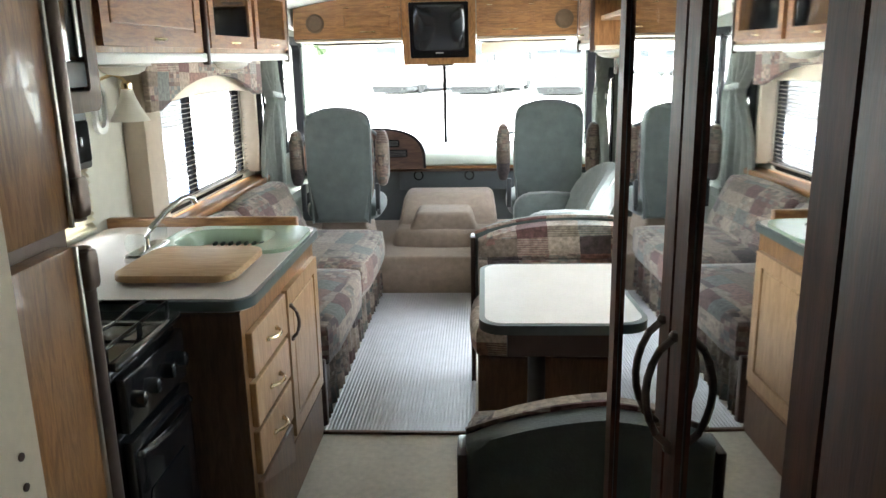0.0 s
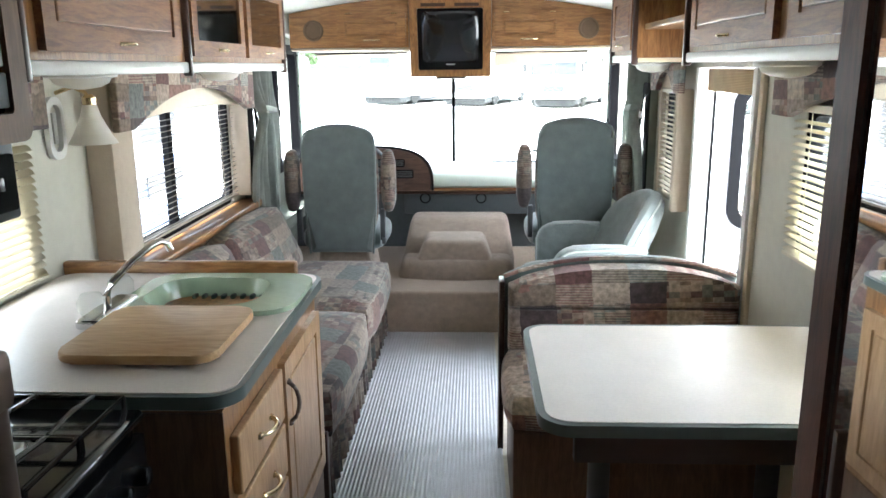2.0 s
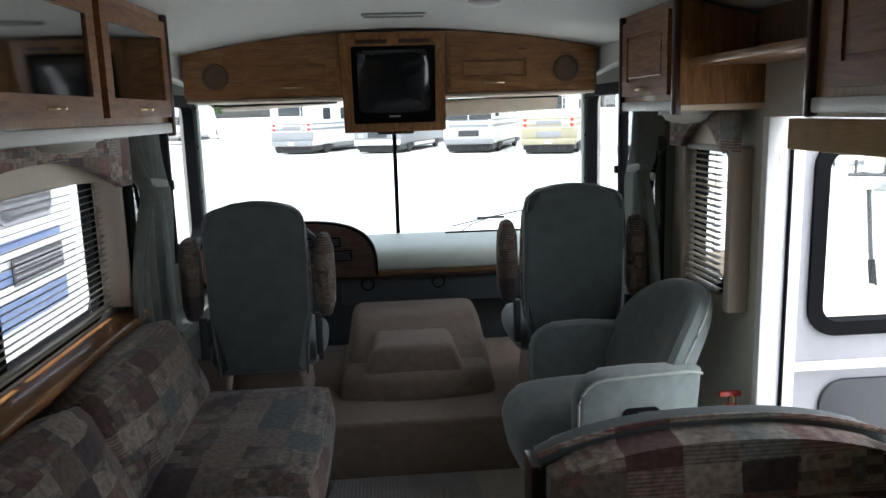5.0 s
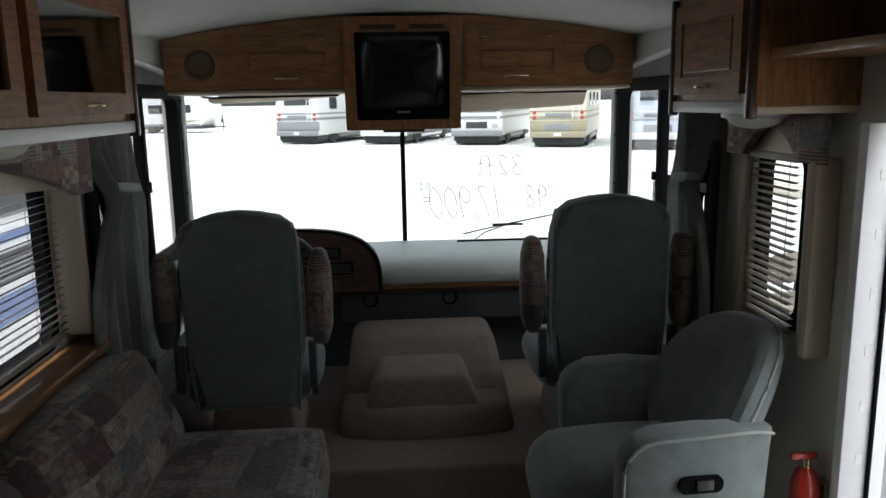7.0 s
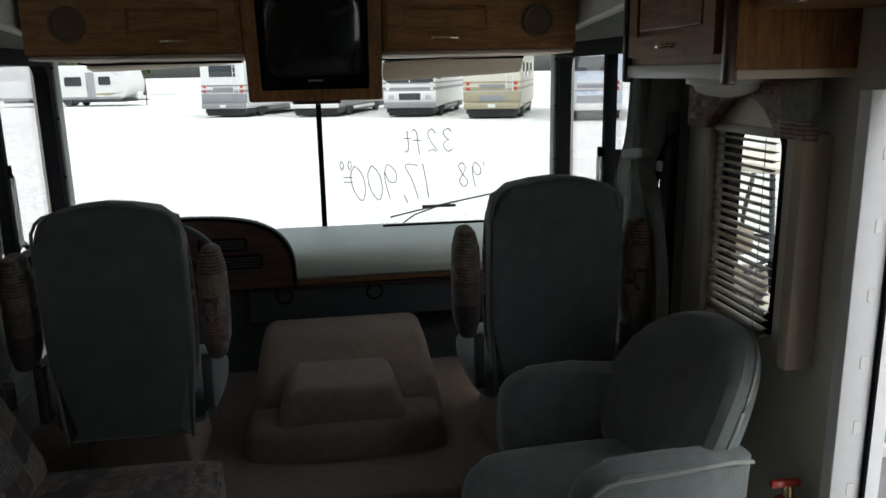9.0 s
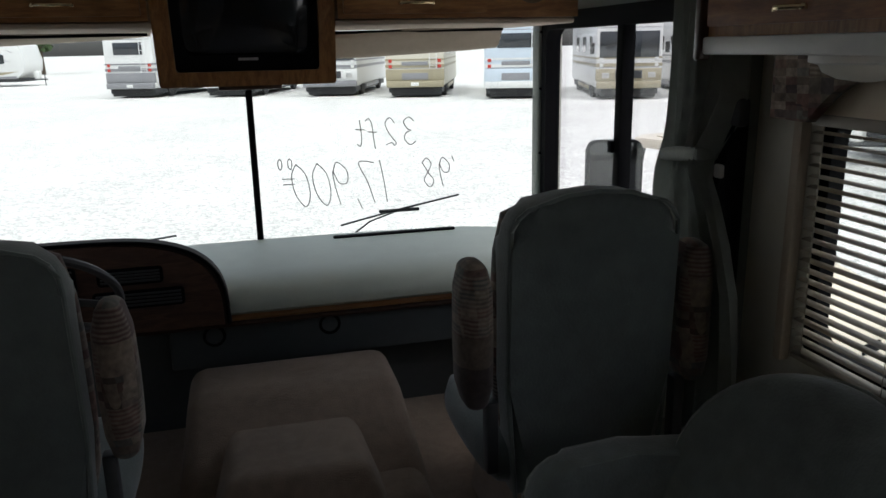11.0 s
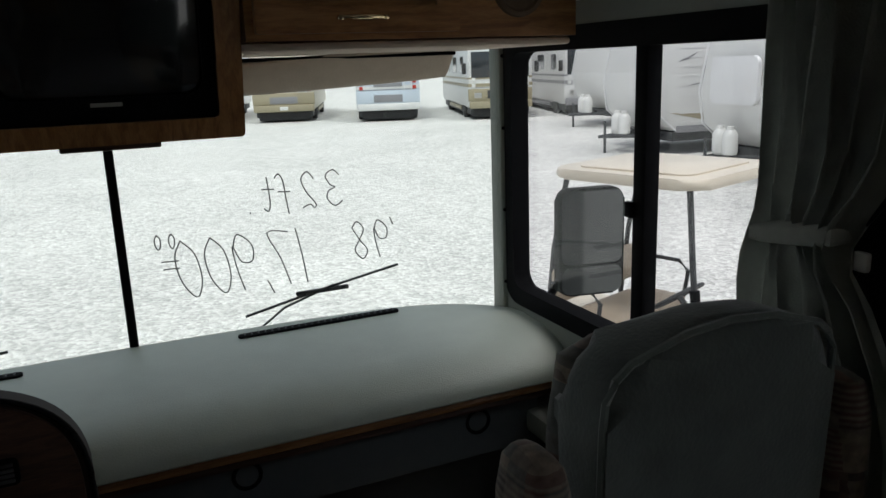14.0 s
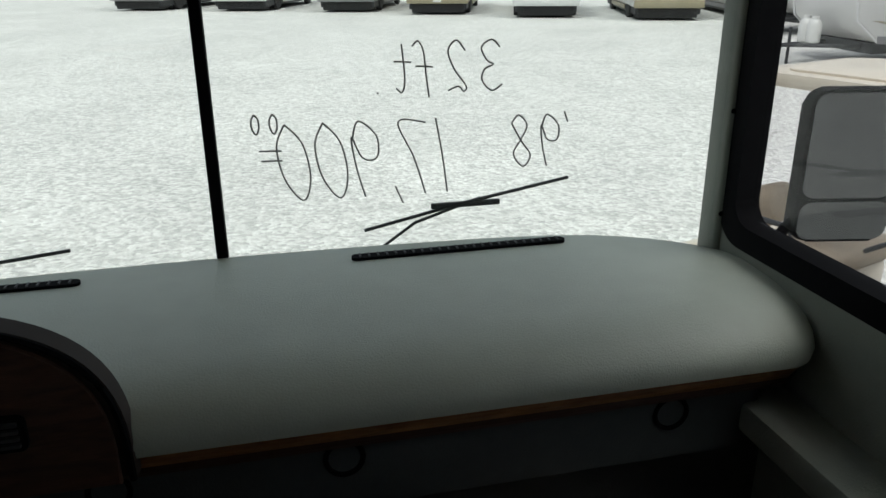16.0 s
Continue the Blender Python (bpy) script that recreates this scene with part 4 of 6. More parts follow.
def front_cabinet(s):
    c = thing("front_cabinet", "arched oak front cabinet with a round speaker and brass pull", "wall cabinet", (s * 0.7, FY, 1.67), group="front cabinets")
    pts = [(x - s * 0.7, roof_z(x) - 1.67 - 0.005) for x in (np.linspace(s * 0.275, s * 1.07, 13))]
    outline = [(s * 0.275 - s * 0.7, 0.0)] + pts + [(s * 1.07 - s * 0.7, 0.0)]
    part("body", slab(outline, "y", 0.0, 0.62, 0.0), M_OAK_X, c)
    raised_door(c, "y", 0.0, -0.18 * s - 0.228, -0.18 * s + 0.228, 0.014, 0.222, M_OAK_X, None, -1)
    handle(c, (-0.18 * s - 0.05, -0.022, 0.045), (-0.18 * s + 0.05, -0.022, 0.045), (0, -1, 0), M_BRASS, 0.005, 0.022)
    for x in (-0.18 * s - 0.15, -0.18 * s + 0.15):
        part("hinge", box(x - 0.02, x + 0.02, -0.024, -0.018, 0.212, 0.22, 0.002), M_BRASS, c)
    sp = part("speaker", lathe([(0.068, 0.002), (0.066, -0.01), (0.056, -0.012), (0.05, -0.006), (0.01, -0.008)], (s * 0.21, 0, 0.11), "y", 28), M_SPEAKER, c, "round brown speaker grille")
    part("valance", box(-0.43 + (0.06 if s < 0 else 0), 0.43 - (0.06 if s > 0 else 0), 0.02, 0.64, -0.02, -0.002, 0.008), M_BEIGE, c, "padded beige underside")
    return c


for s in (-1, 1):
    front_cabinet(s)
tv = thing("television_cabinet", "square black television in an oak surround hung from the ceiling", "television", (0, 5.2, 1.475))
bm = ring(rounded(-0.27, 0.27, 0.0, 0.505, 0.01, 3), rounded(-0.218, 0.218, 0.045, 0.44, 0.01, 3), "y", 0.0, 0.05)


def tipped(bm, by=0.25):
    for v in bm.verts:
        v.co.y += 0.1 - by * v.co.z
    return bm


part("surround", tipped(bm), M_OAK_Z, tv)
part("case", tipped(box(-0.265, 0.265, 0.045, 0.4, 0.004, 0.5)), M_OAK_Z, tv)
bez = part("bezel", tipped(ring(rounded(-0.217, 0.217, 0.046, 0.439, 0.012, 3), rounded(-0.19, 0.19, 0.095, 0.42, 0.03, 3), "y", 0.012, 0.04)), M_RUBBER, tv)
scr = soft(-0.192, 0.192, 0.016, 0.05, 0.09, 0.425, 0.01, 0.012, 6)
part("screen", tipped(scr), M_SCREEN, tv, "dark blank screen")
part("badge", tipped(box(-0.03, 0.03, 0.008, 0.013, 0.078, 0.086)), M_STEEL, tv)
for x0, x1 in ((-0.19, -0.03), (0.03, 0.19)):
    part("vent_slot", tipped(box(x0, x1, -0.004, 0.004, 0.45, 0.47)), M_EDGE, tv)
part("lower_lip", tipped(box(-0.1, 0.1, 0.05, 0.2, -0.015, 0.0, 0.004)), M_EDGE, tv)


def visor(x0, x1, tilt):
    v = thing("sun_visor", "long grey-beige padded sun visor on a bent wire arm", "sun visor", ((x0 + x1) / 2, 5.72, 1.655), group="sun visors")
    w = (x1 - x0) / 2
    body = soft(-w, w, -0.012, 0.012, -0.12, 0.0, 0.011, 0.004)
    part("pad", turned(body, pose(0, 0, -0.008, tilt, -2.5, 0)), M_BEIGE, v)
    part("arm", tube([(-w - 0.03, 0, 0.01), (-w - 0.03, 0, -0.01), (-w + 0.02, 0, -0.015), (w, 0, -0.012)], 0.006, 6), M_RUBBER, v)
    for x in (-w, w - 0.03):
        part("clip", box(x - 0.035, x + 0.035, -0.025, 0.025, 0.0, 0.022, 0.005), M_RUBBER, v)


visor(0.31, 0.98, 44)
visor(-1.0, -0.33, 82)

# ---- windows of the living area ----
def valance(parent, x, y0, y1, top, drop, arch, mat=None, side=-1):
    """A fabric-covered box valance whose lower edge rises in an arch."""
    n = 20
    pts = [(y0, top), (y0, top - drop)] + [(y0 + 0.12 + (y1 - y0 - 0.24) * k / n, top - drop + arch * (1 - abs(2 * k / n - 1) ** 2.2)) for k in range(n + 1)] + [(y1, top - drop), (y1, top)]
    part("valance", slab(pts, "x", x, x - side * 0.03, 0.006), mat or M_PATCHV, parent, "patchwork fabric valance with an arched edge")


def side_window(name, side, y0, y1, z0, z1, label, split=None, pane_glass=None):
    w = thing(name, label, "window", (side * 1.2, 0, 0), kind="structure")
    out, inn = rounded(y0 - 0.01, y1 + 0.01, z0 - 0.01, z1 + 0.01, 0.07), rounded(y0 + 0.03, y1 - 0.03, z0 + 0.03, z1 - 0.03, 0.06)
    part("window_frame", ring(out, inn, "x", side * 0.005, side * 0.045), M_RUBBER, w)
    p = part("pane", slab(rounded(y0 + 0.01, y1 - 0.01, z0 + 0.01, z1 - 0.01, 0.04, 3), "x", side * 0.025, side * 0.029), pane_glass or M_GLASS, w)
    p.visible_shadow = False
    if split:
        part("divider", box(*sorted((side * 0.01, side * 0.04)), split - 0.025, split + 0.025, z0 + 0.02, z1 - 0.02), M_RUBBER, w)
    return w


wl = side_window("window_sofa", -1, 2.85, 4.2, 0.82, 1.42, "wide sliding window over the sofa", 3.39, M_TINT)
bl = thing("venetian_blind", "open slatted blind over the sofa window", "blind", (-1.175, 0, 0))
blinds(bl, 0, 2.84, 4.19, 0.86, 1.36, 0.024, -15, M_BLINDD)
surround = thing("window_surround", "padded beige window surround with arched patchwork valance", "window surround", (-1.2, 0, 0))
valance(surround, 0.115, 2.58, 4.24, 1.53, 0.2, 0.13, side=-1)
n = 16
arch = [(2.83, 1.53), (2.83, 1.32)] + [(2.83 + 1.38 * k / n, 1.345 + 0.03 * math.sin(math.pi * k / n)) for k in range(n + 1)] + [(4.21, 1.53)]
part("arch_panel", slab(arch, "x", 0.05, 0.075), M_CREAM, surround, "cream panel in the arch")
for y0, y1 in ((2.6, 2.78), (4.215, 4.25)):
    part("side_board", box(0.0, 0.1, y0, y1, 0.84, 1.5, 0.012), M_BEIGE, surround)
sill = tagged(part("window_sill", box(-1.198, -1.07, 2.5, 4.34, 0.765, 0.805, 0.012, 3), M_OAK_Y), "oak ledge under the sofa window", "ledge")

wk = side_window("window_kitchen", -1, 1.55, 2.2, 0.9, 1.3, "small window beside the kitchen counter")
blk = thing("venetian_blind", "closed ivory slatted blind beside the kitchen counter", "blind", (-1.185, 0, 0))
blinds(blk, 0, 1.5, 2.24, 0.92, 1.34, 0.024, 48, M_BLIND)
ks = thing("kitchen_valance", "narrow patchwork fabric trim beside the kitchen blind", "valance", (-1.2, 0, 0))
valance(ks, 0.04, 1.45, 2.27, 1.53, 0.16, 0.04)

wd = side_window("window_dinette", 1, 1.3, 2.43, 0.92, 1.42, "window beside the dinette")
bld = thing("venetian_blind", "ivory slatted blind beside the dinette", "blind", (1.18, 0, 0))
blinds(bld, 0, 1.3, 2.45, 0.95, 1.4, 0.024, -16, M_BLIND)
ds = thing("dinette_valance", "gathered patchwork valance over the dinette window", "valance", (1.2, 0, 0))
valance(ds, -0.03, 1.2, 2.57, 1.55, 0.17, 0.09, side=1)

wsl = side_window("window_slim", 1, 3.88, 4.2, 0.86, 1.45, "narrow window between the cab and the entry door")
bls = thing("venetian_blind", "narrow slatted blind beside the entry door", "blind", (1.18, 0, 0))
blinds(bls, 0, 3.885, 4.195, 0.87, 1.4, 0.024, -8, M_BLINDD)
sl = thing("slim_window_surround", "arched surround with patchwork valance and beige side board", "window surround", (1.2, 0, 0))
part("side_board", box(-0.08, 0.0, 3.69, 3.735, 0.84, 1.43, 0.012), M_BEIGE, sl)
part("side_board", box(-0.03, 0.0, 4.23, 4.26, 0.83, 1.5, 0.008), M_BEIGE, sl)
valance(sl, -0.05, 3.68, 4.28, 1.55, 0.14, 0.1, side=1)
part("arch_panel", slab([(3.87, 1.52), (3.87, 1.42), (4.21, 1.42), (4.21, 1.52)], "x", -0.03, -0.02), M_CREAM, sl)

# ---- entry door ----
dr = thing("door_1", "entry door in shade-darkened grey, standing open outwards, with a black-framed window", "door", (1.25, 3.6, 0), kind="structure")
leaf = ring(rounded(0.0, 0.62, -0.25, 1.62, 0.05), rounded(0.14, 0.5, 0.82, 1.42, 0.07), "y", -0.02, 0.025)
part("leaf", leaf, M_DOORIN, dr)
part("window_frame", ring(rounded(0.1, 0.54, 0.78, 1.46, 0.1), rounded(0.15, 0.49, 0.83, 1.41, 0.06), "y", -0.035, 0.03), M_RUBBER, dr)
p = part("pane", slab(rounded(0.145, 0.495, 0.825, 1.415, 0.06), "y", 0.0, 0.004), M_GLASS, dr)
p.visible_shadow = False
part("rail", box(0.03, 0.6, -0.045, -0.02, 0.66, 0.69, 0.006), M_WHITE, dr)
part("pocket", slab(rounded(0.16, 0.52, 0.3, 0.62, 0.08), "y", -0.035, -0.02, 0.008), M_PLASTIC, dr)
for z in (0.2, 0.8, 1.4):
    part("hinge", tube([(-0.01, -0.02, z), (-0.01, -0.02, z + 0.07)], 0.01, 8), M_STEEL, dr)
fr = thing("door_frame", "white aluminium entry door frame with a woven roll shade at the top", "door frame", (1.2, 3.2, 0), kind="structure")
for y0, y1 in ((0.345, 0.385), (-0.39, -0.35)):
    part("jamb", box(-0.03, 0.1, y0, y1, 0.0, 1.53, 0.004), M_ALU, fr)
part("seal", box(0.045, 0.055, 0.333, 0.345, 0.0, 1.5, 0.003), M_RUBBER, fr)
part("jamb_trim", box(-0.02, -0.001, -0.43, -0.395, 0.0, 1.55, 0.004), M_CREAM, fr)
part("shade", box(-0.01, 0.02, -0.345, 0.265, 1.43, 1.525, 0.004), M_WOVEN, fr, "tan woven roll shade")
for k in range(9):
    part("strike_hole", box(0.012, 0.028, 0.3435, 0.345, 0.1 + 0.16 * k, 0.13 + 0.16 * k), M_STEEL, fr)
ext = thing("fire_extinguisher", "small red fire extinguisher clipped to the wall by the door", "fire extinguisher", (1.14, 3.66, 0.27))
part("cylinder", lathe([(0.02, 0.0), (0.042, 0.012), (0.042, 0.2), (0.03, 0.235), (0.014, 0.25)], (0, 0, 0)), M_RED, ext)
part("valve", lathe([(0.014, 0.25), (0.014, 0.275), (0.008, 0.28)], (0, 0, 0)), M_BRASS, ext)
part("lever", box(-0.05, 0.03, -0.008, 0.008, 0.275, 0.295, 0.004), M_RED, ext)
part("bracket", box(0.042, 0.058, -0.03, 0.03, 0.05, 0.2, 0.003), M_STEEL, ext)


# ---- curtains and belts ----
def curtain(side, y0, y1, label):
    """A pleated curtain drawn in by a tieback; the free edge is towards +y."""
    c = thing("curtain", label, "curtain", (side * 1.085, 0, 0), group="cab curtains")
    own = bmesh.new()
    rows = []
    heights = (1.84, 1.75, 1.65, 1.55, 1.45, 1.38, 1.33, 1.29, 1.25, 1.2, 1.1, 0.98, 0.85, 0.7, 0.56)
    for j, z in enumerate(heights):
        pinch = 1 - 0.26 * math.exp(-((z - 1.3) / 0.09) ** 2)
        spread = 1.0 + 0.35 * max(0.0, min(1.0, (1.25 - z) / 0.3))
        row = []
        for k in range(97):
            f = k / 96
            y = y1 + (f - 1) * (y1 - y0) * pinch * spread - 0.02 * (1 - pinch)
            fold = math.sin(f * 2 * math.pi * 7 + 0.8 * math.sin(j * 0.5)) + 0.35 * math.sin(f * 29 + j * 0.3)
            row.append(own.verts.new((side * (0.024 * fold * (0.55 + 0.45 * pinch) + 0.016 * math.sin(f * 7 + j * 0.45)), y + 0.008 * math.sin(j * 0.9 + k * 0.2), z)))
        rows.append(row)
    for a, b in zip(rows, rows[1:]):
        for k in range(96):
            own.faces.new((a[k], a[k + 1], b[k + 1], b[k]))
    bmesh.ops.solidify(own, geom=own.faces[:], thickness=0.004)
    part("cloth", own, M_CURTAIN, c)
    w = (y1 - y0) * 0.6
    band = soft(-0.036, 0.036, y1 - w - 0.03, y1 - 0.012, 1.27, 1.305, 0.01, 0.002, 6)
    for v in band.verts:
        v.co.z -= 0.12 * (v.co.y - y1)
    part("tieback", band, M_CURTAIN, c, "cloth tieback")


curtain(1, 4.37, 4.64, "grey-green pleated cab curtain gathered by a tieback")
curtain(-1, 4.33, 4.73, "grey-green pleated cab curtain gathered by a tieback")
for s in (1, -1):
    belt = thing("seat_belt", "black seat belt on the pillar beside the cab seat", "seat belt", (s * 1.142, 4.4, 0.3))
    a, b = sorted((0.0, s * 0.006))
    part("pillar_cover", box(a, b, -0.015, 0.06, 0.0, 1.13, 0.002), M_RUBBER, belt, "flat black belt cover on the pillar")
    part("strap", slab([(-0.02, 1.12), (0.03, 1.1), (0.32, 0.3), (0.27, 0.28)], "x", -s * 0.03, -s * 0.026), M_RUBBER, belt)
    if s > 0:
        part("buckle", box(-0.045, -0.03, 0.015, 0.045, 0.95, 0.985, 0.006), M_WHITE, belt, "pale plastic belt tongue")
    part("anchor", box(*sorted((-s * 0.035, 0.0)), -0.03, 0.04, 1.08, 1.15, 0.012), M_PLASTIC, belt)
    part("retractor", box(*sorted((-s * 0.06, 0.0)), -0.03, 0.08, -0.04, 0.12, 0.01), M_PLASTIC, belt)


# ---- kitchen ----
counter = thing("countertop", "beige speckled countertop with a rounded sage-green edge", "countertop", (-0.75, 1.885, 0.852))
cx0, cx1, cy0, cy1 = -0.43, 0.425, -0.49, 0.465
part("top", ring([(u, v) for u, v in rounded(cx0, cx1 - 0.015, cy0 + 0.015, cy1, 0.06, 8)], rounded(-0.05, 0.31, 0.07, 0.37, 0.08, 8), "z", 0.0, 0.04), M_LAMINATE, counter)
part("edge_band", ring(rounded(cx0, cx1, cy0, cy1 + 0.012, 0.075, 8), rounded(cx0 + 0.002, cx1 - 0.016, cy0 + 0.016, cy1, 0.06, 8), "z", 0.008, 0.037), M_GREENEDGE, counter)
tagged(part("backsplash", box(-1.2, -0.42, 2.365, 2.4, 0.8, 0.925, 0.008, 3), M_OAK_X), "oak ledge at the end of the countertop", "ledge")
sink = thing("sink", "pale green moulded sink with a raised rim and slotted tray", "sink", (-0.55, 2.1, 0.892))
part("rim", ring(rounded(-0.29, 0.215, -0.19, 0.205, 0.1, 8), rounded(-0.24, 0.1, -0.14, 0.15, 0.1, 8), "z", 0.0, 0.014), M_SINK, sink)
bm = bmesh.new()
prev = None
for inset, z in ((0.0, 0.012), (0.015, -0.03), (0.03, -0.1), (0.06, -0.13)):
    row = [bm.verts.new((u, v, z)) for u, v in rounded(-0.24 + inset, 0.1 - inset, -0.14 + inset, 0.15 - inset, 0.1 - inset, 8)]
    if prev:
        for k in range(len(row)):
            bm.faces.new((prev[k], prev[(k + 1) % len(row)], row[(k + 1) % len(row)], row[k]))
    prev = row
bm.faces.new(prev)
part("bowl", bm, M_SINK, sink)
for k in range(9):
    part("slot", box(-0.16 + 0.03 * k, -0.148 + 0.03 * k, 0.1, 0.128, -0.075, -0.03, 0.002), M_SLOT, sink)
part("drain", lathe([(0.035, -0.13), (0.03, -0.126), (0.02, -0.128)], (-0.07, 0, 0), n=18), M_CHROME, sink)
board = tagged(part("cutting_board", slab(rounded(-0.79, -0.42, 1.54, 1.91, 0.05, 6), "z", 0.9, 0.922, 0.005), M_BOARD), "rounded wooden cutting board lying over part of the sink", "cutting board")
tap = thing("tap", "chrome mixer tap with clear knobs and a long spout", "tap", (-0.825, 1.9, 0.892))
part("base", soft(-0.034, 0.034, -0.12, 0.12, 0.0, 0.032, 0.012), M_CHROME, tap)
part("spout", tube([(0, 0, 0.02), (0, 0, 0.06), (0.01, 0.012, 0.09), (0.05, 0.06, 0.14), (0.09, 0.11, 0.175), (0.105, 0.13, 0.18), (0.118, 0.146, 0.172), (0.122, 0.152, 0.15)], 0.0105, 10), M_CHROME, tap)
for y in (-0.085, 0.085):
    part("knob", lathe([(0.014, 0.025), (0.034, 0.045), (0.036, 0.072), (0.025, 0.09), (0.005, 0.094)], (0, y, 0), n=10), M_GLASS, tap, "clear faceted knob")

base = thing("base_cabinet", "oak kitchen base cabinet with three drawers and a door", "base cabinet", (-0.76, 1.88, 0))
part("body", box(-0.42, 0.4, -0.475, 0.46, 0.0, 0.851), M_OAK_Z, base)
# end panel, toe kick and lowest drawer front take the darker brown wood
part("end_panel", box(-0.42, 0.405, -0.482, -0.476, 0.0, 0.851), M_PANEL, base, "dark brown end panel")
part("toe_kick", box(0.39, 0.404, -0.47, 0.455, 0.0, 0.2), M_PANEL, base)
for k in range(3):
    z1 = 0.78 - 0.155 * k
    d = part("drawer_front", slab(rounded(-0.44, -0.06, z1 - 0.14, z1, 0.004, 2), "x", 0.4, 0.422, 0.005), M_OAK_LIGHT, base, smooth=False)
    handle(d, (0.422, -0.3, z1 - 0.07), (0.422, -0.2, z1 - 0.07), (1, 0, 0), M_BRASS, 0.006, 0.028)
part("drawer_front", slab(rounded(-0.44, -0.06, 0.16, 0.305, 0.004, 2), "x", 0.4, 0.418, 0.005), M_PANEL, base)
cd = raised_door(base, "x", 0.4, -0.03, 0.43, 0.24, 0.78, M_OAK_LIGHT, None, 1)
handle(cd, (0.42, -0.005, 0.6), (0.42, -0.005, 0.72), (1, 0, 0), M_BRONZE, 0.006, 0.028)

stove = thing("stove", "black enamel gas range with wire grates", "stove", (-0.85, 1.198, 0))
stove.scale = (1, 0.8, 1)
part("body", box(-0.34, 0.31, -0.23, 0.24, 0.0, 0.84, 0.01), M_BLACK, stove)
part("cooktop", box(-0.34, 0.335, -0.235, 0.245, 0.84, 0.865, 0.012, 3), M_BLACK, stove)
door_s = part("oven_door", box(0.312, 0.34, -0.22, 0.225, 0.1, 0.66, 0.008), M_BLACK, stove)
handle(door_s, (0.34, -0.19, 0.62), (0.34, 0.19, 0.62), (1, 0, 0), M_BLACK, 0.009, 0.03)
part("oven_window", slab(rounded(-0.15, 0.15, 0.25, 0.5, 0.02), "x", 0.34, 0.343), M_SCREEN, door_s)
part("control_panel", box(0.312, 0.338, -0.22, 0.225, 0.68, 0.82, 0.006), M_BLACK, stove)
for y in (-0.16, -0.06, 0.06, 0.16):
    part("knob", lathe([(0.022, 0.338), (0.02, 0.362), (0.012, 0.366)], (0, y, 0.75), "x", 14), M_BLACK, stove)
for x, y in ((-0.15, -0.1), (-0.15, 0.12), (0.15, 0.0)):
    part("burner", lathe([(0.05, 0.865), (0.045, 0.88), (0.03, 0.885), (0.02, 0.882)], (x, y, 0), n=18), M_STEEL, stove)
for y0, y1 in ((-0.215, 0.0), (0.01, 0.225)):
    bm = tube([(-0.3, y0, 0.895), (0.3, y0, 0.895), (0.3, y1, 0.895), (-0.3, y1, 0.895)], 0.006, 6, closed=True)
    for k in range(5):
        x = -0.24 + 0.12 * k
        tube([(x, y0, 0.898), (x, (y0 + y1) / 2, 0.905), (x, y1, 0.898)], 0.005, 6, bm)
    for x, y in ((-0.3, y0), (0.3, y0), (0.3, y1), (-0.3, y1)):
        tube([(x, y, 0.865), (x, y, 0.897)], 0.006, 6, bm)
    part("grate", bm, M_BLACK, stove, "black wire grate")

micro = thing("microwave_cabinet", "dark microwave set in an oak wall cabinet", "microwave", (-1.2, 1.175, 1.42))
part("cabinet", box(0.0, 0.52, -0.18, 0.15, 0.0, roof_z(0.7) - 1.42 - 0.01), M_OAK_Z, micro)
part("frame", ring(rounded(-0.18, 0.165, 0.0, 0.5, 0.03), rounded(-0.15, 0.115, 0.05, 0.46, 0.01), "x", 0.52, 0.56), M_PANEL, micro, "rounded dark oak frame")
part("oven", box(0.5, 0.545, -0.15, 0.115, 0.05, 0.46, 0.006), M_SCREEN, micro)
part("trim", box(0.545, 0.556, -0.15, 0.112, 0.06, 0.12, 0.004), M_PLASTIC, micro)
part("door_edge", box(0.545, 0.553, 0.095, 0.112, 0.13, 0.45, 0.003), M_STEEL, micro)
hood = thing("range_hood", "black slotted range hood under the microwave", "range hood", (-1.2, 1.2, 1.27))
part("case", box(0.0, 0.5, -0.2, 0.17, 0.0, 0.145, 0.008), M_PLASTIC, hood)
part("face", slab(rounded(-0.17, 0.15, 0.02, 0.125, 0.008, 3), "x", 0.5, 0.51, 0.003), M_RUBBER, hood)
for k in range(7):
    part("slot", box(0.509, 0.514, -0.06 + 0.025 * k, -0.045 + 0.025 * k, 0.06, 0.085, 0.002), M_BLACK, hood)

fridge = thing("refrigerator", "tall two-door refrigerator with wood-look panels and a bronze handle strip", "refrigerator", (-1.19, 0.72, 0))
part("body", box(0.0, 0.6, -0.29, 0.28, 0.0, 1.9), M_BRONZE, fridge)
for z0, z1 in ((0.12, 1.16), (1.2, 1.88)):
    d = part("door", box(0.6, 0.645, -0.28, 0.225, z0, z1, 0.006), M_OAK_Z, fridge, "wood-look door panel")
    bm = tube([(0.64, 0.255, z0 + 0.01), (0.64, 0.255, z1 - 0.01)], 0.024, 12)
    part("handle_strip", bm, M_BRONZE, d, "rounded bronze handle strip")
    part("edge", box(0.63, 0.652, 0.222, 0.232, z0, z1, 0.002), M_STEEL, d)
    for z in (z0 + 0.06, z1 - 0.06):
        part("cap", soft(0.622, 0.669, 0.23, 0.283, z - 0.045, z + 0.045, 0.012), M_BRONZE, d)
jamb = tagged(part("sliding_door_edge", box(-0.54, -0.5, 0.0, 0.66, 0.0, 1.88, 0.006), M_CREAM), "cream painted sliding door slid back beside the refrigerator", "door")
part("latch_hole", lathe([(0.008, 0.003), (0.008, -0.004)], (-0.5, 0.6, 0.86), "x", 10), M_EDGE, jamb)
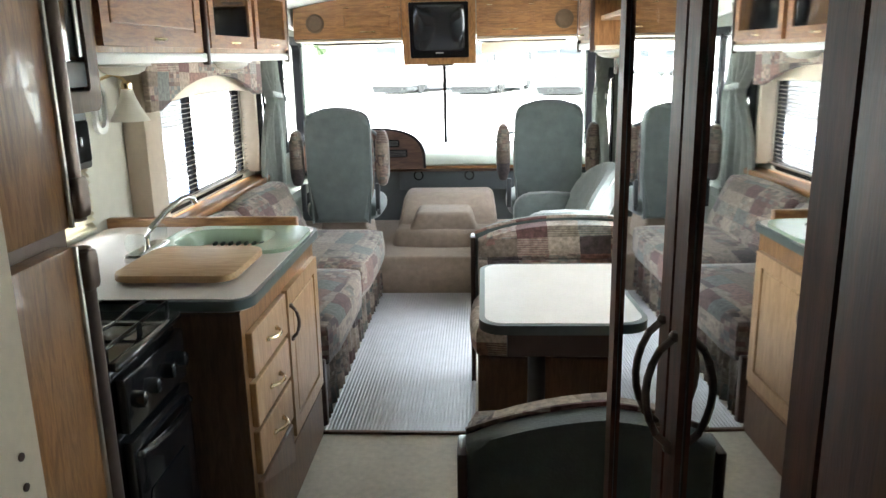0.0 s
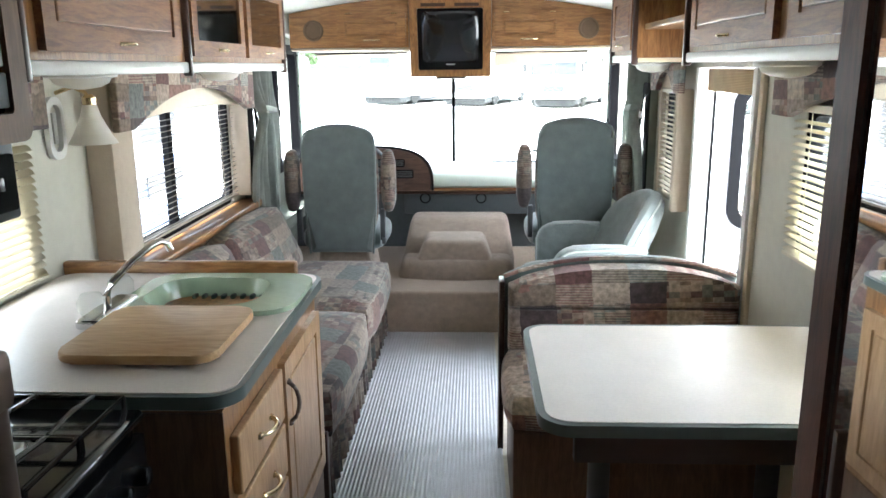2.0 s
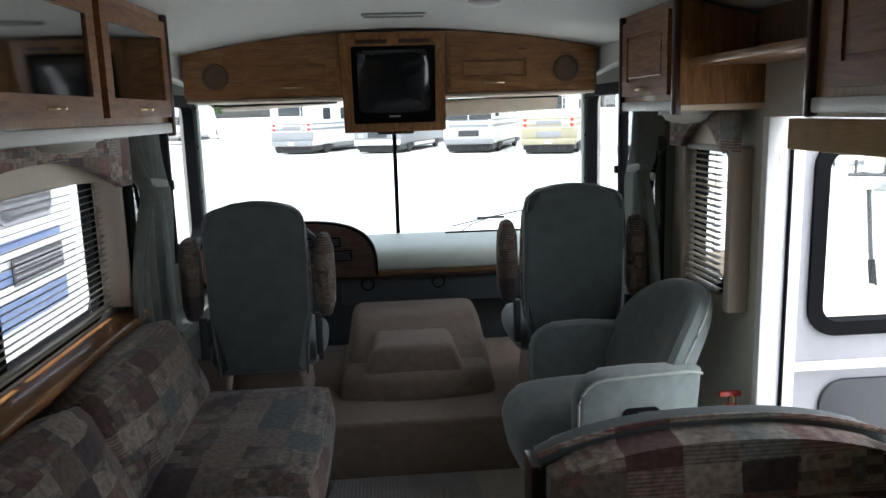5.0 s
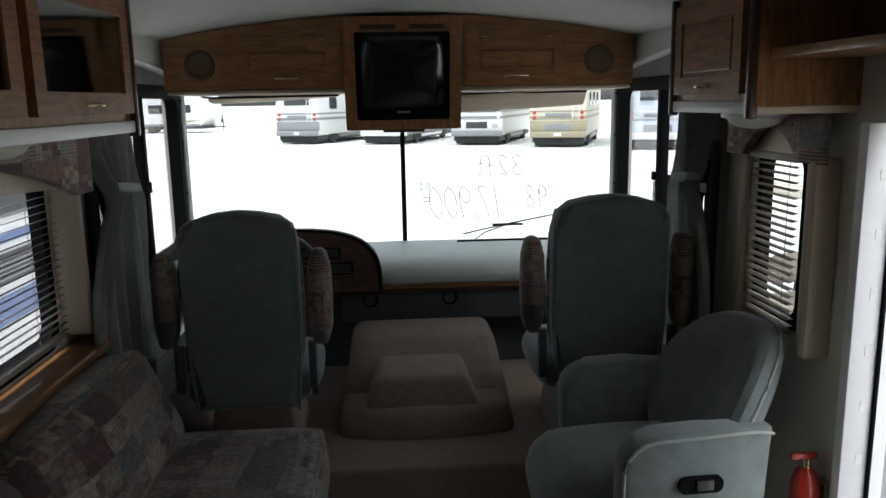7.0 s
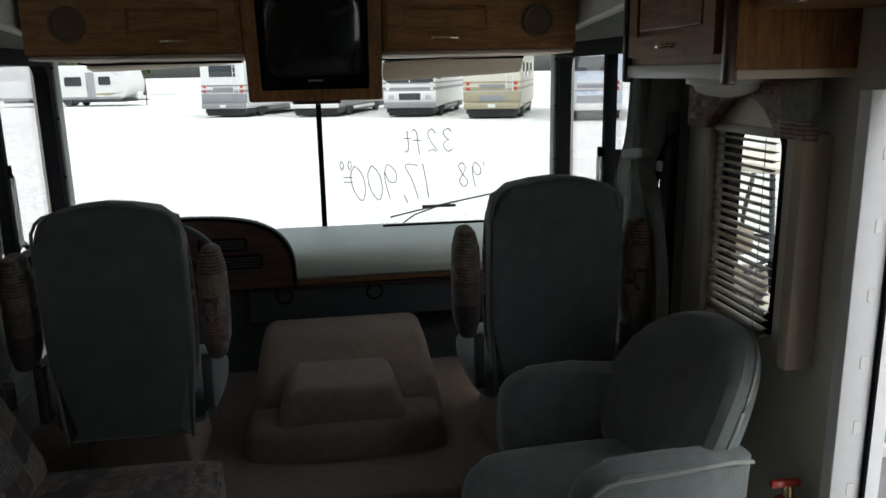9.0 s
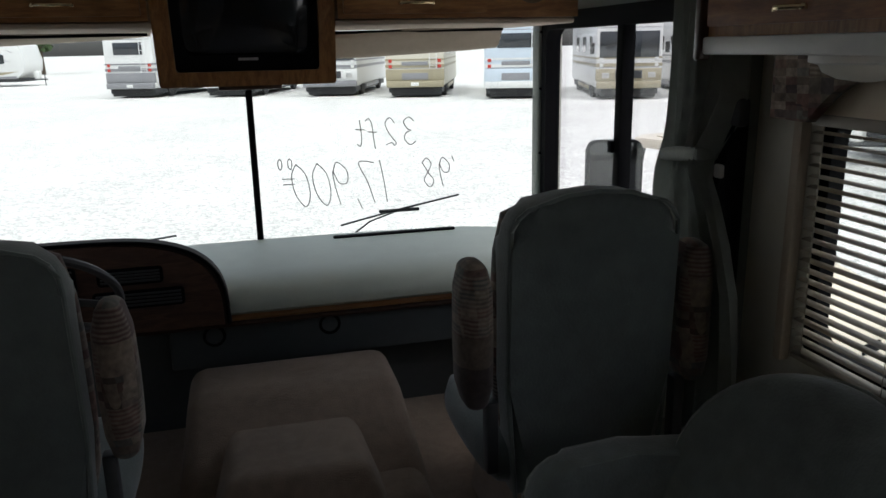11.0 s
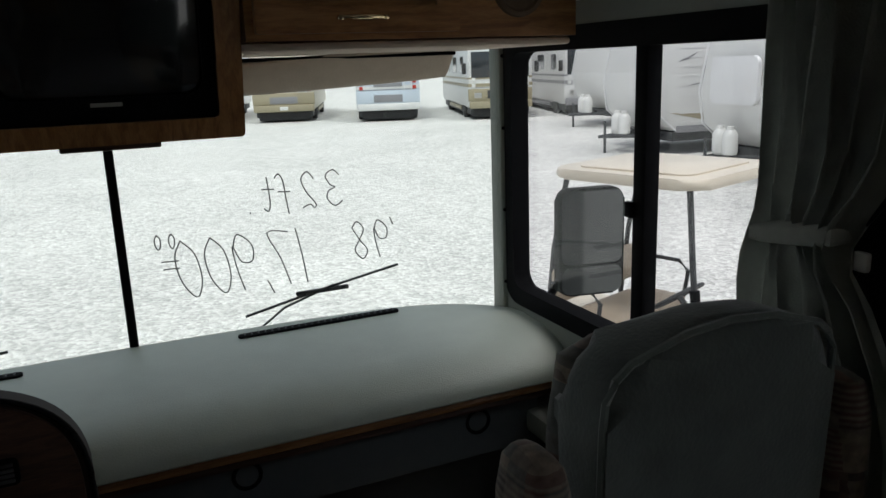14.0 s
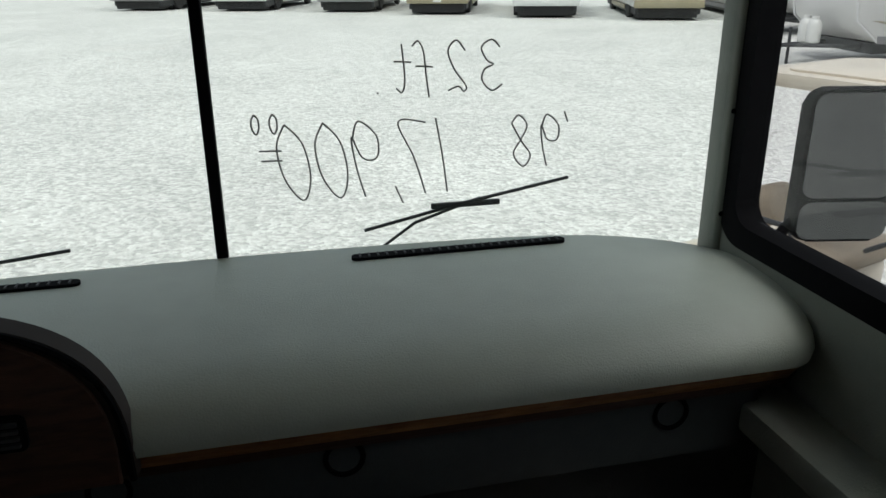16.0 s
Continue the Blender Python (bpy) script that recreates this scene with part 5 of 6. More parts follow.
part("latch_hole", lathe([(0.008, 0.003), (0.008, -0.004)], (-0.5, 0.6, 0.8), "x", 10), M_EDGE, jamb)

clock = thing("wall_plate", "white rounded wall plate with an oval cut-out", "wall plate", (-1.195, 2.4, 1.36))
part("plate", ring(rounded(-0.05, 0.05, -0.1, 0.1, 0.045), rounded(-0.03, 0.03, -0.075, 0.075, 0.028), "x", 0.0, 0.016), M_WHITE, clock)
part("insert", box(0.0, 0.012, -0.012, 0.012, -0.05, 0.05, 0.004), M_WHITE, clock)
lamp = thing("wall_lamp", "bell-shaped frosted glass wall lamp on a brass arm", "wall lamp", (-1.2, 2.45, 1.42))
part("arm", tube([(0.0, 0, 0.05), (0.06, 0, 0.07), (0.1, 0, 0.05), (0.11, 0, 0.03)], 0.007, 8), M_BRASS, lamp)
part("cap", lathe([(0.012, 0.045), (0.022, 0.035), (0.02, 0.01)], (0.11, 0, 0), n=16), M_BRASS, lamp)
part("shade", lathe([(0.022, 0.012), (0.03, -0.02), (0.045, -0.06), (0.075, -0.11), (0.078, -0.113), (0.07, -0.108), (0.02, 0.0)], (0.11, 0, 0), n=24), M_SHADEGL, lamp)

# ---- mirrored wardrobe ----
ward = thing("wardrobe", "built-in wardrobe with two mirrored doors in dark cherry frames", "wardrobe", (0.587, 0.4, 0))
part("carcass", box(0.02, 0.6, -0.55, 0.46, 0.0, 1.9), M_PANEL, ward)
for y0, y1, hy in ((0.0, 0.47, 0.028), (-0.455, -0.012, -0.04)):
    d = part("mirror_door", ring([(y0, 0.03), (y1, 0.03), (y1, 1.86), (y0, 1.86)], [(y0 + 0.055, 0.11), (y1 - 0.055, 0.11), (y1 - 0.055, 1.8), (y0 + 0.055, 1.8)], "x", -0.014, 0.018), M_CHERRY, ward, "dark cherry door frame")
    glass_bm = box(0.0, 0.008, y0 + 0.05, y1 - 0.05, 0.1, 1.81)
    for v in glass_bm.verts:
        v.co.x -= 0.03 * (v.co.y - (y0 + y1) / 2)
    part("mirror", glass_bm, M_MIRROR, d, "clear mirror panel")
    part("bead", ring([(y0 + 0.055, 0.11), (y1 - 0.055, 0.11), (y1 - 0.055, 1.8), (y0 + 0.055, 1.8)], [(y0 + 0.062, 0.118), (y1 - 0.062, 0.118), (y1 - 0.062, 1.792), (y0 + 0.062, 1.792)], "x", -0.006, 0.0), M_EDGE, d)
    handle(d, (-0.014, hy, 1.02), (-0.014, hy, 1.18), (-1, 0, 0), M_BRONZE, 0.0055, 0.036)
part("side_panel", box(-0.022, 0.02, -0.75, -0.475, 0.0, 1.9, 0.006), M_CHERRY, ward)

# ceiling fittings
vent = thing("ceiling_vent", "white ceiling air outlet grille", "ceiling vent", (0.0, 4.6, 1.995), kind="")
part("frame", box(-0.14, 0.14, -0.03, 0.03, -0.008, 0.0, 0.003), M_WHITE, vent)
for k in range(3):
    part("slat", box(-0.13, 0.13, -0.02 + 0.016 * k, -0.012 + 0.016 * k, -0.011, -0.007), M_RVGREY, vent)
# round domed ceiling fitting, taken for a dome light; it is unlit
det = thing("ceiling_dome", "round white domed fitting on the ceiling", "smoke detector", (0.33, 4.1, roof_z(0.33)))
part("body", lathe([(0.06, 0.0), (0.06, -0.02), (0.045, -0.032), (0.01, -0.034)], (0, 0, 0), n=24), M_WHITE, det)

# ---- writing on the windscreen ----
GLYPHS = {
    "3": [[(0, 0.85), (0.25, 1), (0.6, 0.85), (0.45, 0.6), (0.25, 0.52), (0.55, 0.42), (0.65, 0.2), (0.35, 0), (0, 0.12)]],
    "2": [[(0.05, 0.8), (0.3, 1), (0.6, 0.8), (0.45, 0.45), (0.1, 0.1), (0.2, 0), (0.35, 0.1), (0.7, 0.02)]],
    "f": [[(0.65, 0.9), (0.45, 1), (0.3, 0.8), (0.28, 0.3), (0.25, -0.1)], [(0.05, 0.5), (0.6, 0.52)]],
    "t": [[(0.3, 0.95), (0.3, 0.3), (0.42, 0.02), (0.6, 0.1)], [(0.05, 0.6), (0.6, 0.62)]],
    ".": [[(0.1, 0.03), (0.14, 0.0)]],
    "'": [[(0.2, 1.05), (0.12, 0.85)]],
    ",": [[(0.15, 0.12), (0.05, -0.12)]],
    "9": [[(0.6, 0.75), (0.4, 1), (0.08, 0.8), (0.15, 0.52), (0.45, 0.52), (0.6, 0.8), (0.62, 0.4), (0.55, 0)]],
    "8": [[(0.55, 0.85), (0.3, 1), (0.08, 0.8), (0.3, 0.53), (0.58, 0.25), (0.32, 0), (0.06, 0.22), (0.3, 0.5), (0.55, 0.85)]],
    "1": [[(0.3, 1), (0.28, 0.5), (0.3, 0)]],
    "7": [[(0.05, 0.95), (0.62, 0.97), (0.42, 0.5), (0.3, 0)]],
    "0": [[(0.35, 1), (0.08, 0.75), (0.06, 0.3), (0.3, 0), (0.58, 0.28), (0.6, 0.72), (0.35, 1)]],
    "=": [[(0, 0.5), (0.9, 0.52)], [(0, 0.25), (0.85, 0.26)]],
}


def write(text, x_start, z, height, advance, name_label, slant=0.0):
    """Hand-drawn marker strokes on the outer face of the glass, to be read from outside."""
    t = thing("handwriting", name_label, "writing", (x_start, windscreen_y(x_start) + 0.004, z))
    x = 0.0
    for ch in text:
        if ch == " ":
            x += advance * 1.5
            continue
        bm = bmesh.new()
        for stroke in GLYPHS[ch]:
            pts = [Vector((-(x + height * 0.62 * u + slant * v * height), 0, v * height)) for u, v in stroke]
            fine = []
            for k in range(len(pts) - 1):
                p0, p1, p2, p3 = pts[max(k - 1, 0)], pts[k], pts[k + 1], pts[min(k + 2, len(pts) - 1)]
                for s in range(6):
                    f = s / 6
                    fine.append(0.5 * ((2 * p1) + (p2 - p0) * f + (2 * p0 - 5 * p1 + 4 * p2 - p3) * f * f + (3 * p1 - p0 - 3 * p2 + p3) * f ** 3))
            fine.append(pts[-1])
            own = [Vector((p.x, windscreen_y(x_start + p.x) - windscreen_y(x_start), p.z)) for p in fine]
            tube(own, 0.0023, 5, bm)
        part("letter", bm, M_INK, t)
        x += advance if ch not in "'.,1f" else advance * (0.35 if ch in "'.," else 0.62)
    return t


write("32ft.", 0.67, 1.185, 0.115, 0.078, "grey marker writing 32 ft. on the windscreen", 0.08)
write("'98", 0.85, 1.0, 0.125, 0.075, "grey marker writing '98 on the windscreen", 0.12)
write("17,900", 0.572, 0.945, 0.18, 0.086, "grey marker writing 17,900 on the windscreen", 0.15)
write("00", 0.15, 1.105, 0.045, 0.04, "small grey marker zeros on the windscreen")
write("=", 0.155, 1.02, 0.09, 0.04, "grey double underline on the windscreen")
wiper = thing("windscreen_wiper", "black windscreen wiper resting on the glass", "wiper", (0.59, 5.97, 0.845), group="wipers")
part("blade", tube([(-0.25, 0.03, 0.0), (0.0, 0.035, 0.05), (0.28, 0.03, 0.1)], 0.0045, 6), M_PLASTIC, wiper)
part("arm", tube([(-0.27, 0.05, -0.1), (-0.12, 0.045, 0.005), (0.05, 0.04, 0.06)], 0.004, 6), M_PLASTIC, wiper)
part("bridge", box(-0.08, 0.1, 0.03, 0.042, 0.04, 0.055, 0.004), M_PLASTIC, wiper)
copy_thing(wiper, pose(-0.62, 5.97, 0.775, 0, 4, 0))

# ---- outside ----
def ground_z(y):
    f = max(0.0, min(1.0, (y - 7) / 28))
    return -0.95 + 0.5 * f * f * (3 - 2 * f)


bm = bmesh.new()
ys = [-400, -60, -20, 0, 5, 7] + [7 + 2 * k for k in range(1, 15)] + [45, 70, 120, 300, 900]
xs = [-600, -120, -40, -15, 0, 15, 40, 120, 600]
grid = [[bm.verts.new((x, y, ground_z(y))) for x in xs] for y in ys]
for a, b in zip(grid, grid[1:]):
    for k in range(len(xs) - 1):
        bm.faces.new((a[k], a[k + 1], b[k + 1], b[k]))
tagged(part("ground", bm, M_GRAVEL, smooth=True), "pale crushed-stone lot", kind="structure")

# unseen slab added under this coach, so that daylight enters by the openings alone
tagged(part("coach_light_block", box(-1.24, 1.24, -2.7, 6.0, -0.3, -0.1), M_PLASTIC), "dark slab added under the coach to keep daylight out", kind="structure")
for s in (1, -1):
    mir = thing("side_mirror", "tall rectangular door mirror on a black bracket outside", "mirror", (s * 1.5, 5.75, 0.8), rz=-s * 12, group="side mirrors")
    part("housing", slab(rounded(-0.12, 0.12, 0.0, 0.38, 0.04), "y", 0.0, 0.05, 0.012), M_RUBBER, mir)
    part("glass", slab(rounded(-0.112, 0.112, 0.115, 0.372, 0.03), "y", -0.004, 0.0), M_ROADMIRROR, mir)
    part("convex_glass", slab(rounded(-0.112, 0.112, 0.008, 0.105, 0.03), "y", -0.006, 0.0), M_ROADMIRROR, mir)
    part("bracket", tube([(-s * 0.1, 0.03, 0.06), (-s * 0.2, 0.0, -0.05), (-s * 0.3, -0.02, -0.08)], 0.014, 8), M_RUBBER, mir)


def wheel_parts(parent, x, y, r, side):
    tyre = part("wheel", lathe([(r * 0.6, -0.1), (r * 0.95, -0.1), (r, -0.06), (r, 0.06), (r * 0.95, 0.1), (r * 0.6, 0.1)], (x, y, r), "x", 20), M_TYRE, parent)
    part("rim", lathe([(r * 0.6, 0.0), (r * 0.58, side * 0.07), (r * 0.3, side * 0.05), (r * 0.1, side * 0.09)], (x, y, r), "x", 16), M_ALU, tyre)


def motorhome(x, y, rz, paint, band, label, rear=True, length=8.5, height=3.0, lower=None, dark_front=False):
    """A parked coach whose near end (local -y) faces the viewer."""
    m = thing("motorhome", label, "motorhome", (x, y, ground_z(y)), rz, group="parked motorhomes")
    w = 1.22
    body = slab(rounded(-w, w, 0.42, height, 0.16, 4), "y", 0.0, length, 0.06)
    part("body", body, paint, m)
    part("bumper", box(-w + 0.02, w - 0.02, -0.14, 0.0, 0.42, 0.68, 0.04), lower or band, m)
    part("lower_cap", box(-w - 0.006, w + 0.006, -0.02, 0.1, 0.68, 1.15, 0.03), lower or paint, m)
    for z, h in ((1.22, 0.12), (1.5, 0.07)):
        part("stripe", box(-w - 0.012, w + 0.012, -0.012, length - 0.4, z, z + h), band, m)
    if dark_front:
        part("windscreen", box(-w + 0.12, w - 0.12, -0.03, 0.02, 1.55, 2.5, 0.02), M_RVGLASS, m)
        part("grille", box(-0.5, 0.5, -0.035, 0.0, 0.78, 1.08, 0.01), M_PLASTIC, m)
    else:
        part("window", box(-0.72, 0.72, -0.02, 0.02, 1.95, 2.5, 0.02), M_RVGLASS, m)
        part("grille", box(-0.55, 0.55, -0.035, 0.0, 0.72, 1.0, 0.01), M_RVGREY, m)
        part("plate_panel", box(-0.55, 0.55, -0.03, 0.0, 1.3, 1.45, 0.01), M_RVGREY, m)
    for s in (-1, 1):
        for z in (1.2, 1.42):
            part("lamp", box(s * 1.02 - 0.07, s * 1.02 + 0.07, -0.03, 0.0, z, z + 0.13, 0.01), M_WHITE if dark_front else M_RED, m)
        for yy, wd in ((1.2, 0.8), (3.2, 1.1), (5.6, 1.0)):
            part("side_window", slab(rounded(yy, yy + wd, 1.75, 2.35, 0.1), "x", s * w, s * (w + 0.015)), M_RVGLASS, m)
        for yy in (1.6, length - 2.0):
            wheel_parts(m, s * (w - 0.14), yy, 0.43, s)
        part("skirt", box(s * (w - 0.03), s * w - s * 0.0 if s < 0 else w, 2.2, length - 2.6, 0.3, 0.44) if s > 0 else box(-w, -w + 0.03, 2.2, length - 2.6, 0.3, 0.44), lower or band, m)
    # black box stands in for the shade under the near end
    part("underbody_shade_box", box(-w + 0.2, w - 0.2, 0.05, 1.0, 0.08, 0.42, 0.03), M_TYRE, m, "black box added for the shade under the bumper")
    for z in (1.18, 2.62):
        part("seam", box(-w + 0.1, w - 0.1, -0.006, 0.01, z, z + 0.025), M_RVGREY, m)
    if not dark_front:
        for x in (0.62, 0.9):
            part("ladder_rail", tube([(x, -0.08, 1.15), (x, -0.08, height)], 0.016, 6), M_ALU, m)
        for k in range(6):
            part("ladder_rung", tube([(0.62, -0.08, 1.3 + 0.28 * k), (0.9, -0.08, 1.3 + 0.28 * k)], 0.012, 5), M_ALU, m)
        part("number_plate", box(-0.16, 0.16, -0.15, -0.135, 0.48, 0.62, 0.005), M_WHITE, m)
    else:
        for x in (-0.86, 0.86):
            part("headlight", box(x - 0.14, x + 0.14, -0.04, 0.0, 0.8, 1.0, 0.02), M_STEEL, m)
        part("centre_bar", box(-0.02, 0.02, -0.04, 0.0, 1.55, 2.5), paint, m)
        for x in (-0.4, 0.4):
            part("wiper", tube([(x, -0.05, 1.58), (x + 0.3, -0.05, 1.75)], 0.012, 5), M_TYRE, m)
        for x in (-w - 0.16, w + 0.16):
            part("door_mirror", box(x - 0.08, x + 0.08, -0.1, -0.04, 1.7, 2.1, 0.02), M_TYRE, m)
    part("roof_unit", box(-0.35, 0.35, 2.5, 3.4, height - 0.02, height + 0.28, 0.08), M_WHITE, m)
    part("underside", box(-w + 0.1, w - 0.1, 0.1, length - 0.2, 0.2, 0.43), M_PLASTIC, m)
    return m


def travel_trailer(x, y, rz, label, length=8.0, height=2.9, paint=None, cap=False):
    """A parked trailer; local -y is its hitch end."""
    t = thing("travel_trailer", label, "trailer", (x, y, ground_z(y)), rz, group="parked trailers")
    w = 1.22
    prof = [(0.55, 0.55), (0.0, 1.0), (-0.12, 1.7), (0.1, height - 0.25), (0.5, height), (length, height), (length, 0.5)]
    part("body", slab(prof, "x", -w, w, 0.05), paint or M_RVWHITE, t)
    part("under_frame", box(-w + 0.15, w - 0.15, 0.5, length - 0.3, 0.3, 0.52), M_PLASTIC, t)
    part("hitch", tube([(-0.7, 0.6, 0.42), (0, -0.9, 0.42), (0.7, 0.6, 0.42)], 0.05, 6), M_PLASTIC, t)
    for s in (-0.17, 0.17):
        tank = part("gas_tank", lathe([(0.11, 0.45), (0.15, 0.49), (0.155, 0.85), (0.11, 0.95), (0.05, 0.99)], (s, -0.3, 0), n=18), M_WHITE, t, "white propane tank")
        part("collar", lathe([(0.08, 0.95), (0.08, 1.04), (0.07, 1.04)], (s, -0.3, 0), n=14), M_WHITE, tank)
    part("jack", tube([(0, -0.75, 0.0), (0, -0.75, 0.8)], 0.035, 8), M_PLASTIC, t)
    for s in (-1, 1):
        for yy, wd, z0, z1 in ((1.2, 0.9, 1.5, 2.1), (3.4, 1.3, 1.45, 2.1), (6.0, 0.8, 1.6, 2.1)):
            part("window", slab(rounded(yy, yy + wd, z0, z1, 0.1), "x", s * w, s * (w + 0.02)), M_RVGLASS, t)
        part("door", slab(rounded(2.4, 3.05, 0.65, 2.4, 0.06), "x", s * w, s * (w + 0.02)), M_DOORIN, t)
        part("decal", slab([(0.3, 1.0), (1.5, 0.75), (3.0, 0.9), (1.4, 0.95)], "x", s * w, s * (w + 0.006)), M_RVGOLD, t)
        part("decal", slab([(0.5, 2.2), (1.05, 2.42), (0.8, 2.25)], "x", s * (w + 0.001), s * (w + 0.006)), M_RVGREY, t)
        for yy in (4.6, 5.5):
            wheel_parts(t, s * (w - 0.12), yy, 0.34, s)
        for k in range(9):
            z = 0.75 + 0.22 * k
            part("rib", box(*sorted((s * w, s * (w + 0.008))), 0.55, length - 0.1, z, z + 0.012), M_ALU, t)
        part("skirt", box(*sorted((s * w, s * (w + 0.012))), 0.5, length - 0.05, 0.52, 0.68), M_RVGREY, t, "grey lower skirt")
        part("front_trim", tube([(s * w, 0.5, 0.56), (s * w, -0.02, 1.0), (s * w, -0.13, 1.7), (s * w, 0.09, height - 0.25), (s * w, 0.48, height)], 0.02, 6), M_ALU, t)
        part("decal", slab([(0.7, 1.62), (1.6, 1.78), (2.3, 1.7), (1.5, 1.7)], "x", s * (w + 0.002), s * (w + 0.012)), M_RVGREY, t, "dark sweeping decal")
        part("door_handle", box(*sorted((s * (w + 0.02), s * (w + 0.05))), 2.95, 3.02, 1.4, 1.52, 0.01), M_TYRE, t)
    if cap:
        part("front_window", slab(rounded(-0.75, 0.75, 1.45, 2.4, 0.15), "y", -0.19, -0.1, 0.03), M_ALU, t, "pale moulded front cap window")
    return t


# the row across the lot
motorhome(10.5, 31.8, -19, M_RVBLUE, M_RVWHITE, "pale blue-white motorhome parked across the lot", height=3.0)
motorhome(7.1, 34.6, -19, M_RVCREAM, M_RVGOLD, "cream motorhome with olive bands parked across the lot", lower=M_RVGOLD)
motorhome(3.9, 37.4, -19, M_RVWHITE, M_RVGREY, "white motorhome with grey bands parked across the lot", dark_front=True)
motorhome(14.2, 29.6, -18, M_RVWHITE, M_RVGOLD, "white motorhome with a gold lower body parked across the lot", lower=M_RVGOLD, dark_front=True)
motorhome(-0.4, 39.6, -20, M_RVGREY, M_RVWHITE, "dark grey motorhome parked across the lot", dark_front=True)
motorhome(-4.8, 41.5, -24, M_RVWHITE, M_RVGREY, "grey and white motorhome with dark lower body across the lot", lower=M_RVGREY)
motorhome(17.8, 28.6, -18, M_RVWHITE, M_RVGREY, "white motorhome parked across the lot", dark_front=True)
travel_trailer(-13.5, 62, 75, "white travel trailer parked far across the lot", 10)
travel_trailer(-27, 66, 80, "white travel trailer parked far across the lot", 9)
# trailers to the right of the coach
travel_trailer(15.3, 25.2, -95, "white travel trailer with gas tanks parked in a row", 8, 3.0)
travel_trailer(12.5, 19.6, -97, "white travel trailer with curved decals and gas tanks", 8, 3.0)
travel_trailer(11.9, 15.4, -99, "white travel trailer with a pale moulded front and gas tanks", 8, 3.1, cap=True)
travel_trailer(10.4, 11.9, -101, "ribbed white travel trailer with a tan decal", 8, 3.1)
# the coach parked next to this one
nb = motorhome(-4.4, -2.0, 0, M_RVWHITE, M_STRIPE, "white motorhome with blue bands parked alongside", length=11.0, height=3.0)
part("stripe", box(1.225, 1.24, 0.4, 10.6, 0.86, 1.06), M_STRIPE, nb)
for yy, wd in ((4.75, 0.7), (6.7, 0.9), (8.33, 0.8), (9.49, 0.96)):
    win = part("side_window", slab(rounded(yy, yy + wd, 1.73, 2.2, 0.09), "x", 1.22, 1.236), M_PLASTIC, nb, "dark tinted side window")
    part("frame", ring(rounded(yy - 0.03, yy + wd + 0.03, 1.7, 2.23, 0.11), rounded(yy, yy + wd, 1.73, 2.2, 0.09), "x", 1.22, 1.245), M_RVGREY, win)
for yy, wd in ((4.5, 0.9), (6.4, 0.9), (8.3, 0.93), (9.58, 1.0)):
    grate = part("vent_panel", slab(rounded(yy, yy + wd, 1.19, 1.42, 0.02), "x", 1.235, 1.245), M_PLASTIC, nb, "dark louvred service panel")
    for k in range(5):
        part("louvre", box(1.245, 1.252, yy + 0.03, yy + wd - 0.03, 1.215 + 0.04 * k, 1.23 + 0.04 * k), M_RVGREY, grate)
for yy in (2.6, 5.0, 7.4):
    part("bay_door", slab(rounded(yy, yy + 1.5, 0.5, 0.84, 0.04), "x", 1.235, 1.244), M_RVWHITE, nb)
part("stripe", box(1.225, 1.243, 0.4, 10.6, 0.9, 1.08), M_STRIPE, nb)
part("stripe", box(1.225, 1.238, 0.4, 10.6, 0.44, 0.49), M_RVGREY, nb)

# golf cart
cart = thing("golf_cart", "cream golf cart with a canopy roof beside the coach", "golf cart", (3.5, 7.72, ground_z(7.72)), 18)
part("roof", slab(rounded(-0.55, 0.55, -0.56, 0.58, 0.14), "z", 1.77, 1.84, 0.03), M_CART, cart)
part("roof_ridge", slab(rounded(-0.42, 0.42, -0.42, 0.45, 0.1), "z", 1.838, 1.852, 0.006), M_CART, cart)
for x in (-0.46, 0.46):
    fp = part("front_post", tube([(x, -0.45, 1.79), (x * 1.02, -0.5, 1.25), (x * 1.04, -0.56, 0.8)], 0.02, 8), M_PLASTIC, cart)
    part("sleeve", tube([(x * 1.025, -0.515, 1.15), (x * 1.035, -0.55, 0.9)], 0.032, 8), M_RUBBER, fp)
    part("rear_post", tube([(x, 0.48, 1.79), (x, 0.6, 1.25), (x, 0.66, 0.7)], 0.02, 8), M_PLASTIC, cart)
cowl = soft(-0.56, 0.56, -1.12, -0.42, 0.24, 0.95, 0.16, 0.03, 8)
for v in cowl.verts:
    if v.co.z > 0.45:
        v.co.z -= 0.3 * max(0, -v.co.y - 0.55)
part("cowl", cowl, M_CART, cart)
part("dash", soft(-0.53, 0.53, -0.62, -0.42, 0.76, 0.88, 0.04), M_PLASTIC, cart)
for a in (-0.035, 0.0, 0.035):
    part("emblem", tube([(0, -0.96, 0.77), (a, -0.93, 0.84)], 0.006, 5), M_RVGREY, cart)
part("name_plate", box(-0.1, 0.1, -1.16, -1.13, 0.52, 0.59, 0.006), M_RUBBER, cart)
part("floor", box(-0.55, 0.55, -0.5, 0.3, 0.26, 0.32, 0.01), M_PLASTIC, cart)
part("rear_body", soft(-0.58, 0.58, 0.15, 1.1, 0.3, 0.64, 0.1, 0.01), M_CART, cart)
part("seat", soft(-0.54, 0.54, 0.1, 0.55, 0.62, 0.78, 0.05, 0.01), M_CARTSEAT, cart)
for x0, x1 in ((-0.52, -0.02), (0.02, 0.52)):
    part("seat_back", soft(x0, x1, 0.5, 0.6, 0.86, 1.12, 0.05, 0.01), M_CARTSEAT, cart)
